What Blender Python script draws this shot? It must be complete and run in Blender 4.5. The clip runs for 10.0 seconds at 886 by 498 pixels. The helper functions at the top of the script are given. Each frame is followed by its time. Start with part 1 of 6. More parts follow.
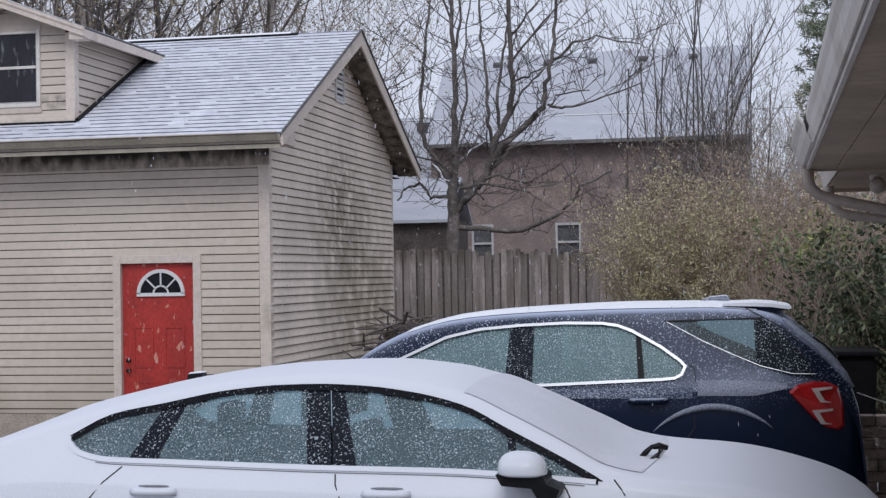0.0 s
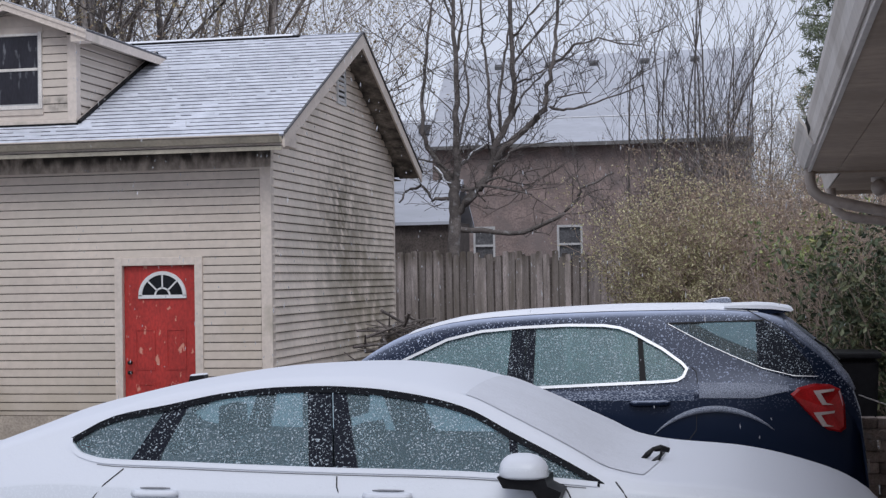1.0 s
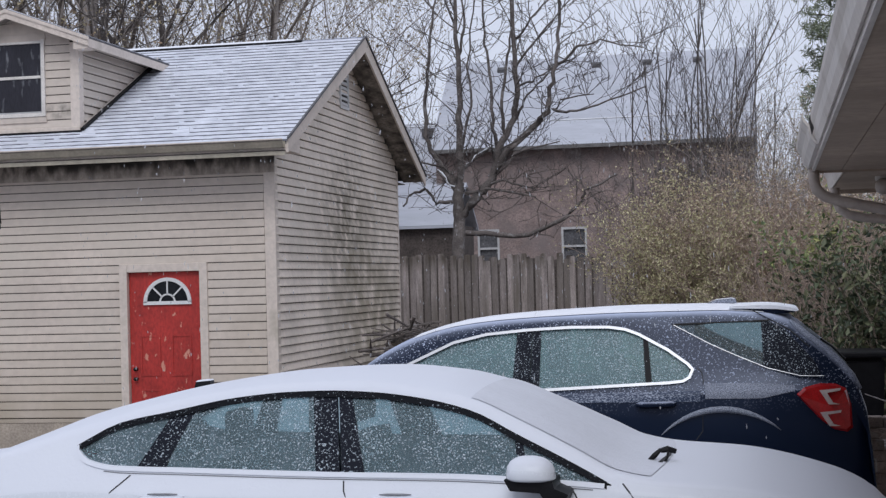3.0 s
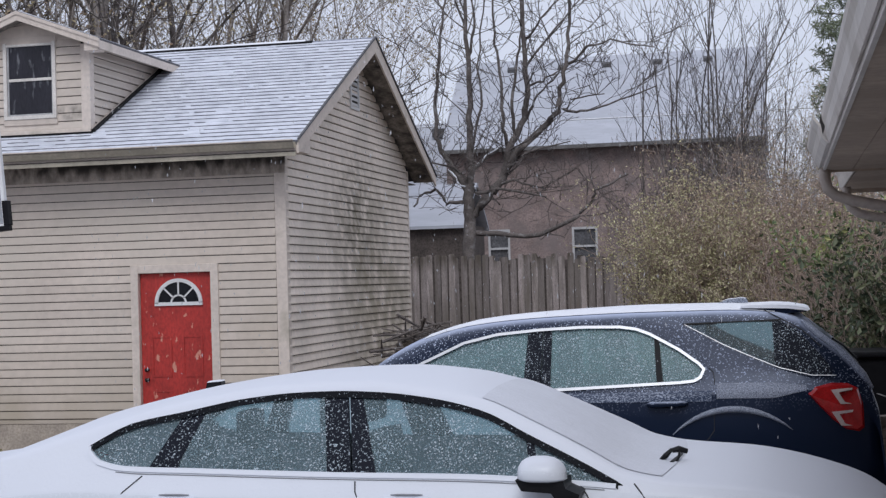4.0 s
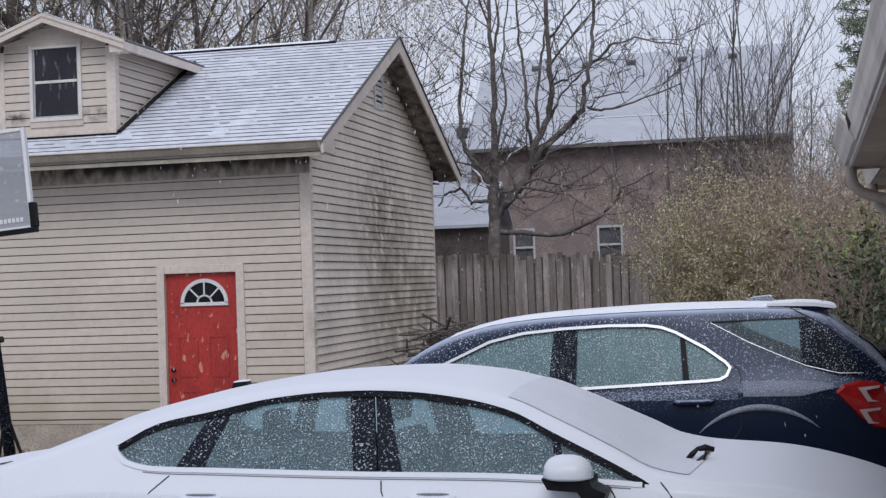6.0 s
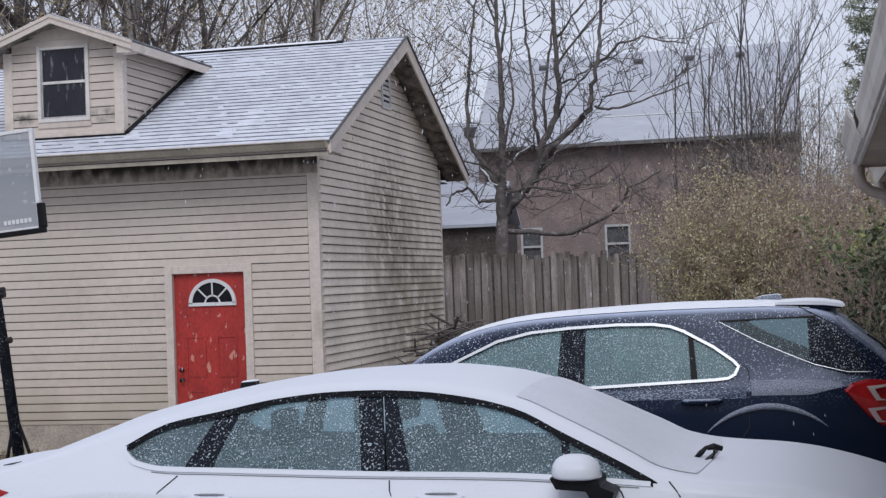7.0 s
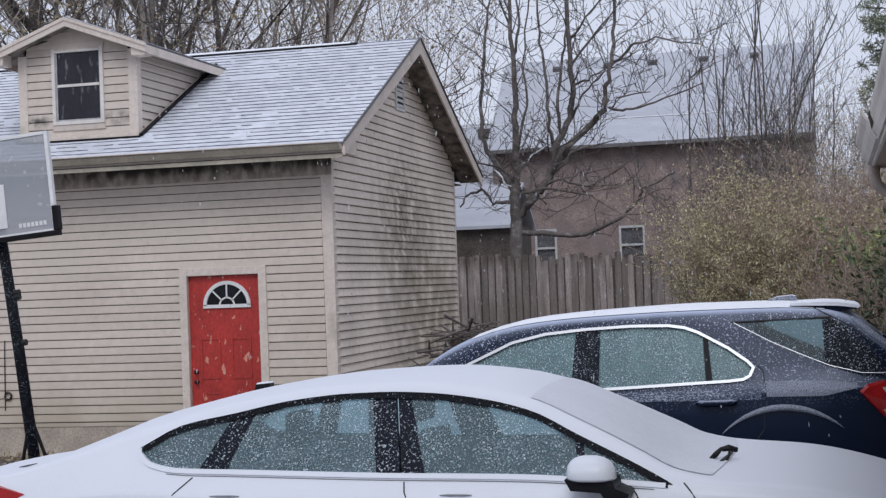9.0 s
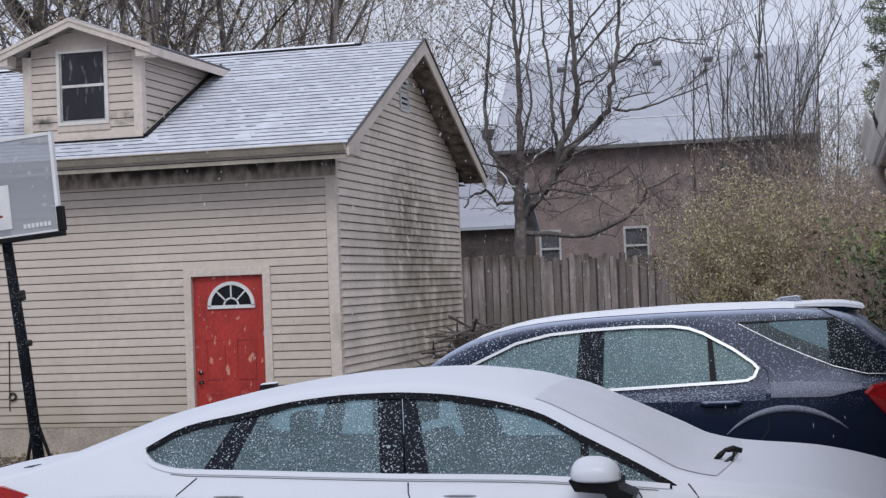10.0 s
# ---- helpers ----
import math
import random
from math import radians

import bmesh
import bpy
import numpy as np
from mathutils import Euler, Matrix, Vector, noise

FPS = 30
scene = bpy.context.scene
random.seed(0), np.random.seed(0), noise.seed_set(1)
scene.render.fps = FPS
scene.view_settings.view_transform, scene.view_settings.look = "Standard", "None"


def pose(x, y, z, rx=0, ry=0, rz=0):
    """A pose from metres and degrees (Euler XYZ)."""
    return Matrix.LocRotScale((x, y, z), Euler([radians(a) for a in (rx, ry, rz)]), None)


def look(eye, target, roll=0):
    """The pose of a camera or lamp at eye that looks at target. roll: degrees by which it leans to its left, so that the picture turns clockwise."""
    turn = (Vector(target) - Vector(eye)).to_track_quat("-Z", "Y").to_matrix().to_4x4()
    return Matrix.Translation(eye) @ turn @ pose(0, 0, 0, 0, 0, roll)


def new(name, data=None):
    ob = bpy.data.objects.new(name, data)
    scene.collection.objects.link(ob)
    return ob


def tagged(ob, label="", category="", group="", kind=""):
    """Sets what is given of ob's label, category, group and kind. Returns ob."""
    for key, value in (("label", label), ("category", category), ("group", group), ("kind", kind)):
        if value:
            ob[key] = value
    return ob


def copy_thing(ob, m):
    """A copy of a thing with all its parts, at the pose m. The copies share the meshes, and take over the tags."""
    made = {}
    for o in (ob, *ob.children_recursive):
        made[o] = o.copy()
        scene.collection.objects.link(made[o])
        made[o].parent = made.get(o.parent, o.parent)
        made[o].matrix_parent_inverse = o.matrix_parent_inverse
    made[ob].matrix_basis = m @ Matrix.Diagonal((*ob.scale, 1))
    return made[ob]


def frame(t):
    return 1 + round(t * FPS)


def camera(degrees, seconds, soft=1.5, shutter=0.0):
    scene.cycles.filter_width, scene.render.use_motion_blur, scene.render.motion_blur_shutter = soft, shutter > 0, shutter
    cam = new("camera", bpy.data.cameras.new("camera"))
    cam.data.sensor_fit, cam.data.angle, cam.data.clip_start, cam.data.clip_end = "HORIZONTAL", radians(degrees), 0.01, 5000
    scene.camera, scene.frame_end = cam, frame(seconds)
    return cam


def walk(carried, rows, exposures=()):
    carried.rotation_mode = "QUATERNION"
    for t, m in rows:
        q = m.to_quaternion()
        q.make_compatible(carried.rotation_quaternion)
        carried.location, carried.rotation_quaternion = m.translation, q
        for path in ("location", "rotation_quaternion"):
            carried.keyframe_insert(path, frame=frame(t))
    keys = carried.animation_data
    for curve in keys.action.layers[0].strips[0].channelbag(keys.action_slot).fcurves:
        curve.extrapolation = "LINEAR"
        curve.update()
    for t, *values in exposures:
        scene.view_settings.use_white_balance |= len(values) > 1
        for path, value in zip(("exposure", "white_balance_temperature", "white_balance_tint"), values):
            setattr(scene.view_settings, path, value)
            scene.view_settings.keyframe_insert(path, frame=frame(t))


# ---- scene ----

# ================= camera: turns on the spot, a slow hand-held pan =================
cam = camera(31.82, 10.0, soft=1.35)
EYE = 1.95
ROWS = [
    (0.0, 11.766, 0.977, 0.939), (0.5, 11.780, 1.034, 0.916), (1.0, 11.823, 1.057, 0.930), (1.5, 11.830, 1.107, 1.006),
    (2.0, 11.834, 1.163, 1.202), (2.5, 11.849, 1.178, 1.414), (4.0, 12.376, 1.205, 1.664), (4.5, 12.620, 1.213, 1.689),
    (5.0, 12.842, 1.215, 1.730), (5.5, 13.099, 1.209, 1.815), (7.0, 13.581, 1.196, 2.059), (7.5, 13.741, 1.202, 2.031),
    (8.0, 13.873, 1.220, 2.012), (8.5, 13.984, 1.246, 2.087), (9.0, 14.099, 1.273, 2.169), (9.5, 14.178, 1.293, 2.216),
    (10.0, 14.254, 1.303, 2.167),
]
walk(cam, [(t, pose(0, 0, EYE, 0, 0, yaw) @ pose(0, 0, 0, 90 + pitch, 0, 0) @ pose(0, 0, 0, 0, 0, -lean)) for t, yaw, pitch, lean in ROWS])

# ================= overcast winter light =================
SUN_EL, SUN_AZ = 47.0, 171.0
world = bpy.data.worlds.new("sky")
scene.world = world
world.use_nodes = True
wn = world.node_tree
sky = wn.nodes.new("ShaderNodeTexSky")
sky.sky_type, sky.sun_disc = "NISHITA", False
sky.sun_elevation, sky.sun_rotation = radians(SUN_EL), radians(SUN_AZ)
cloud = wn.nodes.new("ShaderNodeMixRGB")
cloud.inputs[0].default_value = 0.9
cloud.inputs[2].default_value = (6.45, 6.82, 8.15, 1)      # thick snow cloud
bgn = wn.nodes["Background"]
wn.links.new(sky.outputs[0], cloud.inputs[1])
wn.links.new(cloud.outputs[0], bgn.inputs[0])
bgn.inputs[1].default_value = 0.106
sun = new("sun", bpy.data.lights.new("sun", "SUN"))
sun.data.energy, sun.data.angle, sun.data.color = 1.3, radians(30), (0.98, 0.985, 1.0)
sun.matrix_world = look((0, 0, 20), (-3, 18, 0))
scene.view_settings.exposure = 0.0

# ================= materials =================
def mat(name, base, rough=0.6, metal=0.0, var=0.12, scale=6.0, bump=0.0, bscale=60.0, second=None, amount=0.0, sscale=2.0, edge=0.08, spec=0.5, stretch=(1, 1, 1), rand=0.0, soil_shade=None):
    """Base colour with broad and fine variation, an optional second colour in patches, relief, and a variation from piece to piece."""
    m = bpy.data.materials.new(name)
    m.use_nodes = True
    nt = m.node_tree
    N, L = nt.nodes, nt.links
    b = N["Principled BSDF"]
    b.inputs["Roughness"].default_value, b.inputs["Metallic"].default_value = rough, metal
    b.inputs["Specular IOR Level"].default_value = spec
    mp = N.new("ShaderNodeMapping")
    mp.inputs["Scale"].default_value = stretch
    gm = N.new("ShaderNodeNewGeometry")
    L.new(gm.outputs["Position"], mp.inputs[0])

    def noi(sc, detail=4.0):
        n = N.new("ShaderNodeTexNoise")
        n.inputs["Scale"].default_value, n.inputs["Detail"].default_value = sc, detail
        L.new(mp.outputs[0], n.inputs["Vector"])
        return n

    def ramp(src, lo, hi):
        r = N.new("ShaderNodeMapRange")
        r.inputs[1].default_value, r.inputs[2].default_value = lo, hi
        L.new(src, r.inputs[0])
        return r

    def mix(kind, fac, a, c):
        x = N.new("ShaderNodeMixRGB")
        x.blend_type = kind
        for i, v in ((0, fac), (1, a), (2, c)):
            if isinstance(v, (int, float)):
                x.inputs[i].default_value = v
            elif isinstance(v, tuple):
                x.inputs[i].default_value = (*v[:3], 1)
            else:
                L.new(v, x.inputs[i])
        return x

    big, fine = noi(scale), noi(scale * 9)
    lo, hi = tuple(c * (1 - var) for c in base), tuple(min(1, c * (1 + var)) for c in base)
    col = mix("MIX", ramp(big.outputs[0], 0.3, 0.7).outputs[0], lo, hi)
    col = mix("MULTIPLY", 0.8 * min(1, var * 3), col.outputs[0], ramp(fine.outputs[0], 0.15, 0.6).outputs[0])
    if rand:
        oi = N.new("ShaderNodeObjectInfo")
        r = ramp(oi.outputs["Random"], 0, 1)
        r.inputs[3].default_value, r.inputs[4].default_value = 1 - rand, 1
        col = mix("MULTIPLY", 1.0, col.outputs[0], r.outputs[0])
    if second:
        sp = noi(sscale, 5.0)
        r = ramp(sp.outputs[0], 1 - amount - edge, 1 - amount + edge)
        col = mix("MIX", r.outputs[0], col.outputs[0], second)
    # local tones: dirt and algae patches, and the eave shade painted on the frieze
    for centre, radius, tone, strength, grain in soil_shade or ():
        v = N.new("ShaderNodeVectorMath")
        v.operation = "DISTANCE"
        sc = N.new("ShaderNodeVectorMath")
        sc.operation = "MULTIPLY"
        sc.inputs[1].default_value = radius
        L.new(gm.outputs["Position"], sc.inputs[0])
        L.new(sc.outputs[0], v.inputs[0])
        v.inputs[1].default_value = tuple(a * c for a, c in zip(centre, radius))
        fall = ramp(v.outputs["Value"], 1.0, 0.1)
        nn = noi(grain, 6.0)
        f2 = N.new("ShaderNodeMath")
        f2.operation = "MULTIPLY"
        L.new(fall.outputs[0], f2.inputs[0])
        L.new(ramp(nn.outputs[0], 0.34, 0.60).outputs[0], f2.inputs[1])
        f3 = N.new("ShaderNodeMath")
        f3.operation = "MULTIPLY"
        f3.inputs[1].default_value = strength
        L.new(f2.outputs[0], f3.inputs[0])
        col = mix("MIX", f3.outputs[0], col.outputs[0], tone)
    L.new(col.outputs[0], b.inputs["Base Color"])
    if bump:
        bn = N.new("ShaderNodeBump")
        bn.inputs["Strength"].default_value, bn.inputs["Distance"].default_value = bump, 0.01
        L.new(noi(bscale, 6.0).outputs[0], bn.inputs["Height"])
        L.new(bn.outputs[0], b.inputs["Normal"])
    return m


SIDING = mat("vinyl_siding", (0.635, 0.55, 0.478), 0.55, var=0.07, scale=1.2, bump=0.15, bscale=30, second=(0.56, 0.50, 0.43), amount=0.36, sscale=0.9, edge=0.2, rand=0.10, soil_shade=[((-9.66, 17.75, 4.19), (3.6, 0.8, 8.0), (0.09, 0.085, 0.07), 1.0, 9.0), ((-8.56, 17.75, 4.17), (3.6, 0.8, 8.0), (0.09, 0.085, 0.07), 1.0, 9.0), ((-9.5, 17.7, 0.5), (0.16, 0.5, 1.05), (0.40, 0.34, 0.26), 0.8, 0.7), ((-6.4, 17.7, 1.6), (1.1, 0.5, 0.7), (0.40, 0.34, 0.26), 0.5, 1.0)])
# Gable copy painted lighter than the front siding to make up for weaker light.
SIDING_END = mat("lightened_weathered_siding", (0.84, 0.74, 0.645), 0.6, var=0.08, scale=1.5, bump=0.15, bscale=30, second=(0.46, 0.42, 0.35), amount=0.30, sscale=0.9, edge=0.2, rand=0.10, soil_shade=[((-5.8, 20.9, 2.85), (0.5, 0.55, 0.80), (0.14, 0.12, 0.085), 0.9, 6.5), ((-5.8, 21.6, 2.2), (0.5, 0.33, 0.55), (0.22, 0.185, 0.12), 0.75, 3.5), ((-5.8, 22.4, 1.3), (0.5, 0.36, 0.75), (0.28, 0.235, 0.15), 0.7, 3.5)])
TRIM = mat("painted_trim", (0.68, 0.595, 0.525), 0.5, var=0.08, scale=2.5, second=(0.45, 0.40, 0.33), amount=0.33, sscale=2.5)
WHITE_FRAME = mat("white_vinyl_frame", (0.72, 0.72, 0.72), 0.4, var=0.05, scale=5)
GUTTER_BEIGE = mat("weathered_beige_gutter", (0.47, 0.42, 0.335), 0.55, var=0.12, scale=3, second=(0.27, 0.25, 0.20), amount=0.4, sscale=3.5, edge=0.2)
# Dark brown standing in for shade: eave strip, fence gaps, shed wall.
DARK_BROWN = mat("dark_brown_fill", (0.10, 0.082, 0.075), 0.9, var=0.3, scale=3)
# Near-black backing seen in the slots; paints the shadow line under each lap.
SHADOW_GAP = mat("shadow_dark_backing", (0.05, 0.045, 0.04), 0.9, var=0.2)
SOFFIT = mat("dark_mottled_soffit", (0.34, 0.30, 0.26), 0.8, var=0.3, scale=3, second=(0.05, 0.045, 0.04), amount=0.47, sscale=5.5, edge=0.16)
# Drip stains, plus the eave's shade painted darker towards the top edge.
EAVE_BAND = mat("stained_eave_shade_band", (0.58, 0.50, 0.43), 0.8, var=0.12, scale=3, second=(0.30, 0.26, 0.22), amount=0.42, sscale=2.6, edge=0.2, stretch=(3.2, 1, 1.6), soil_shade=[((-9.3, 17.68, 3.48), (0.02, 0.1, 4.6), (0.05, 0.042, 0.036), 1.0, 2.6), ((-9.3, 17.68, 3.50), (0.02, 0.1, 9.0), (0.04, 0.035, 0.03), 1.0, 0.2)])
SNOW_ROOF = mat("thin_snow_on_shingles", (0.70, 0.725, 0.80), 0.75, var=0.08, scale=2.0, bump=0.5, bscale=40, second=(0.46, 0.48, 0.54), amount=0.42, sscale=9, edge=0.14, stretch=(0.7, 1, 1), rand=0.06)
SHINGLE = mat("dark_asphalt_shingle", (0.13, 0.13, 0.14), 0.9, var=0.3, scale=12)
WET_SHINGLE = mat("wet_shingle_edge", (0.16, 0.165, 0.19), 0.8, var=0.3, scale=12)
SNOW = mat("fresh_snow", (0.80, 0.82, 0.87), 0.7, var=0.03, scale=4, bump=0.35, bscale=35)
RED = mat("peeling_red_paint", (0.46, 0.034, 0.027), 0.55, var=0.2, scale=2.5, second=(0.62, 0.27, 0.20), amount=0.335, sscale=9, edge=0.02, stretch=(1.6, 1, 0.8), bump=0.2, bscale=50)
DARK_GLASS = mat("dark_window_glass", (0.016, 0.018, 0.022), 0.12, var=0.2, scale=3, spec=0.25)
DORMER_GLASS = mat("streaked_dark_glass", (0.028, 0.027, 0.036), 0.12, var=0.2, scale=3, spec=0.25, second=(0.16, 0.165, 0.18), amount=0.36, sscale=9, edge=0.05, stretch=(1.6, 1, 0.45))
DORMER_FRAME = mat("weathered_white_frame", (0.72, 0.68, 0.635), 0.5, var=0.12, scale=6)
SASH = mat("grey_sash", (0.42, 0.42, 0.43), 0.5, var=0.2, scale=8)
# Grey base stands in for what the far panes reflect.
FAR_GLASS = mat("far_window_glass", (0.13, 0.13, 0.14), 0.2, var=0.3, scale=1.5, spec=0.4)
FOUNDATION = mat("concrete_foundation", (0.46, 0.395, 0.33), 0.9, var=0.2, scale=4, bump=0.4, bscale=30)
BLACK = mat("black_plastic", (0.012, 0.012, 0.014), 0.45, var=0.2, scale=20, spec=0.12)
IRON = mat("dark_metal", (0.03, 0.028, 0.027), 0.4, metal=0.6, var=0.2, scale=20)
GUTTER = mat("white_aluminium_gutter", (0.64, 0.60, 0.555), 0.45, var=0.08, scale=2, second=(0.42, 0.38, 0.33), amount=0.36, sscale=3, edge=0.15)
DOWNSPOUT = mat("dull_beige_downspout", (0.42, 0.355, 0.31), 0.5, var=0.12, scale=3, second=(0.27, 0.23, 0.19), amount=0.36, sscale=4, edge=0.15)
EAVE_BOARD = mat("weathered_beige_soffit_board", (0.39, 0.305, 0.235), 0.7, var=0.14, scale=2, second=(0.24, 0.185, 0.135), amount=0.38, sscale=1.6, edge=0.2, bump=0.2, bscale=20)
FENCE = mat("weathered_grey_fence_board", (0.50, 0.435, 0.42), 0.9, var=0.28, scale=3.0, stretch=(6, 6, 0.7), bump=0.4, bscale=25, second=(0.15, 0.13, 0.11), amount=0.42, sscale=1.2, edge=0.2, rand=0.6, soil_shade=[((-4.0, 27.0, 2.36), (0.03, 0.1, 3.6), (0.085, 0.07, 0.055), 0.95, 1.6), ((-5.6, 27.0, 1.2), (0.9, 0.1, 1.2), (0.17, 0.15, 0.13), 0.7, 2.5)])
BRICKWALL = mat("distant_brown_brick", (0.31, 0.24, 0.225), 0.9, var=0.26, scale=2.2, second=(0.21, 0.175, 0.172), amount=0.45, sscale=1.4, edge=0.16, bump=0.3, bscale=20)
FAR_SNOW = mat("snow_on_far_roof", (0.47, 0.49, 0.55), 0.8, var=0.06, scale=0.8, second=(0.40, 0.42, 0.47), amount=0.4, sscale=1.5, edge=0.2, stretch=(0.4, 1, 2))
GROUND = mat("leaf_litter_and_gravel", (0.13, 0.105, 0.085), 0.95, var=0.4, scale=5, bump=1.0, bscale=25, second=(0.55, 0.56, 0.60), amount=0.34, sscale=7, edge=0.1)
# Slush cover raised on the unseen driveway to bounce light up to the eave.
ASPHALT = mat("wet_asphalt", (0.05, 0.05, 0.052), 0.7, var=0.2, scale=6, bump=0.5, bscale=90, second=(0.6, 0.61, 0.65), amount=0.5, sscale=3, edge=0.15)

# ================= small builders =================
def mesh_of(name, verts, faces, mats=(), idx=None, smooth=False):
    me = bpy.data.meshes.new(name)
    me.from_pydata([tuple(v) for v in verts], [], faces)
    for m in mats:
        me.materials.append(m)
    if idx is not None:
        me.polygons.foreach_set("material_index", idx)
    if smooth:
        me.polygons.foreach_set("use_smooth", [True] * len(me.polygons))
    me.update()
    return me


def obj(name, me, parent=None, label="", category="", group="", kind="", at=None):
    ob = new(name, me)
    if parent is not None:
        ob.parent = parent
    if at is not None:
        ob.location = at
    return tagged(ob, label, category, group, kind)


def thing(name, label, category, at=(0, 0, 0), group="", kind="", turn=0):
    ob = new(name)
    ob.empty_display_size = 0.1
    ob.location = at
    ob.rotation_euler = (0, 0, radians(turn))
    return tagged(ob, label, category, group, kind)


def part(name, bm, material, parent, label="", smooth=False):
    me = bpy.data.meshes.new(name)
    bmesh.ops.recalc_face_normals(bm, faces=bm.faces)
    bm.to_mesh(me)
    bm.free()
    for m in material if isinstance(material, (list, tuple)) else (material,):
        me.materials.append(m)
    if smooth:
        me.polygons.foreach_set("use_smooth", [True] * len(me.polygons))
    return obj(name, me, parent, label)


def box(x0, x1, y0, y1, z0, z1, bevel=0.0, bm=None):
    bm = bm or bmesh.new()
    vs = [bm.verts.new((x, y, z)) for z in (z0, z1) for x, y in ((x0, y0), (x1, y0), (x1, y1), (x0, y1))]
    fs = [bm.faces.new([vs[i] for i in f]) for f in ((3, 2, 1, 0), (4, 5, 6, 7), (0, 1, 5, 4), (1, 2, 6, 5), (2, 3, 7, 6), (3, 0, 4, 7))]
    if bevel:
        bmesh.ops.bevel(bm, geom=list({e for f in fs for e in f.edges}), offset=bevel, segments=2, affect="EDGES", profile=0.6)
    return bm


def prism(pts, axis, a, b, bm=None):
    """A flat outline pushed from a to b along an axis; the outline gives the other two coordinates in x, y, z order."""
    bm = bm or bmesh.new()
    def at3(p, v):
        return {"x": (v, p[0], p[1]), "y": (p[0], v, p[1]), "z": (p[0], p[1], v)}[axis]
    lo = [bm.verts.new(at3(p, a)) for p in pts]
    hi = [bm.verts.new(at3(p, b)) for p in pts]
    n = len(pts)
    bm.faces.new(lo), bm.faces.new(hi[::-1])
    for i in range(n):
        bm.faces.new((lo[i], hi[i], hi[(i + 1) % n], lo[(i + 1) % n]))
    return bm


def tube(points, radii, sides=8, bm=None, flat=1.0):
    bm = bm or bmesh.new()
    pts = [Vector(p) for p in points]
    if isinstance(radii, (int, float)):
        radii = [radii] * len(pts)
    rings = []
    for i, p in enumerate(pts):
        d = (pts[min(i + 1, len(pts) - 1)] - pts[max(i - 1, 0)]).normalized()
        u = d.orthogonal().normalized() if abs(d.z) > 0.99 else d.cross(Vector((0, 0, 1))).normalized()
        v = d.cross(u)
        rings.append([bm.verts.new(p + (u * math.cos(a) + v * math.sin(a) * flat) * radii[i]) for a in (2 * math.pi * k / sides for k in range(sides))])
    for a, b in zip(rings, rings[1:]):
        for k in range(sides):
            bm.faces.new((a[k], a[(k + 1) % sides], b[(k + 1) % sides], b[k]))
    bm.faces.new(rings[0][::-1]), bm.faces.new(rings[-1])
    return bm


# ================= ground =================
def ground():
    xs = np.concatenate([np.linspace(-400, -20, 20), np.linspace(-19, 8, 50), np.linspace(9, 400, 20)])
    ys = np.concatenate([np.linspace(-300, -4, 10), np.linspace(-3, 32, 60), np.linspace(34, 900, 20)])
    verts, faces = [], []
    for y in ys:
        for x in xs:
            z = 0.02 * noise.noise((x * 0.6, y * 0.6, 0)) if -19 < x < 8 and 10 < y < 32 else 0
            z += 0.012 * max(0, min(y, 60) - 28)
            verts.append((x, y, z - 0.02))
    w = len(xs)
    for j in range(len(ys) - 1):
        for i in range(w - 1):
            a = j * w + i
            faces.append((a, a + 1, a + w + 1, a + w))
    obj("ground", mesh_of("ground", verts, faces, (GROUND,), smooth=True), label="bare ground with leaf litter, gravel and patchy snow", category="ground", kind="structure")
    obj("driveway", mesh_of("driveway", [(-14, -6, 0.012), (1.6, -6, 0.012), (1.6, 14.6, 0.012), (-14, 14.6, 0.012)], [(0, 1, 2, 3)], (ASPHALT,)), label="wet asphalt driveway with slush added to bounce light", category="driveway", kind="structure")

    # unseen plain wall behind the viewer, added to darken reflections in paint and glass
    obj("wall_south", mesh_of("wall_south", [(x, y, z) for y in (-20, -20.3) for x, z in ((-30, 0), (20, 0), (20, 3.2), (-30, 3.2))], [(0, 1, 2, 3), (5, 4, 7, 6), (3, 2, 6, 7), (1, 5, 6, 2), (4, 0, 3, 7)], (BRICKWALL,)), label="unseen plain brick wall added to darken reflections", category="wall", kind="structure")


ground()

# ================= garage =================
GX0, GX1, GY0, GY1 = -12.8, -5.81, 17.71, 23.94
BASE_Z, EAVE_Z, RIDGE_Z, OVER, RAKE = 0.34, 3.635, 5.355, 0.52, 0.36
RIDGE_Y = (GY0 + GY1) / 2
SLOPE = (RIDGE_Z - EAVE_Z) / (RIDGE_Y - GY0 + OVER)
COURSE, FIRST = 0.1028, 0.391


def roof_z(y):
    return EAVE_Z + (min(y, 2 * RIDGE_Y - y) - GY0 + OVER) * SLOPE


garage = thing("garage", "beige vinyl-sided garage with red door and snowy shingle roof", "garage", (0, 0, 0))
D0, D1, DTOP, DBOT = -7.69, -6.76, 2.155, 0.13


def plank_mesh(length_axis, length):
    """One lap of siding leaning out at its lower edge, with a rounded nose and a return under it."""
    nose = 0.0175 if length_axis == "x" else 0.025
    prof = [(0.006, COURSE - 0.001), (nose, 0.020), (nose - 0.001, 0.009), (0.004, 0.008), (-0.005, 0.008), (-0.005, COURSE - 0.001)]
    bm = bmesh.new()
    if length_axis == "x":
        prism([(-p[0], p[1]) for p in prof], "x", 0, length, bm)
    else:
        prism(prof, "y", 0, length, bm)
    return bm


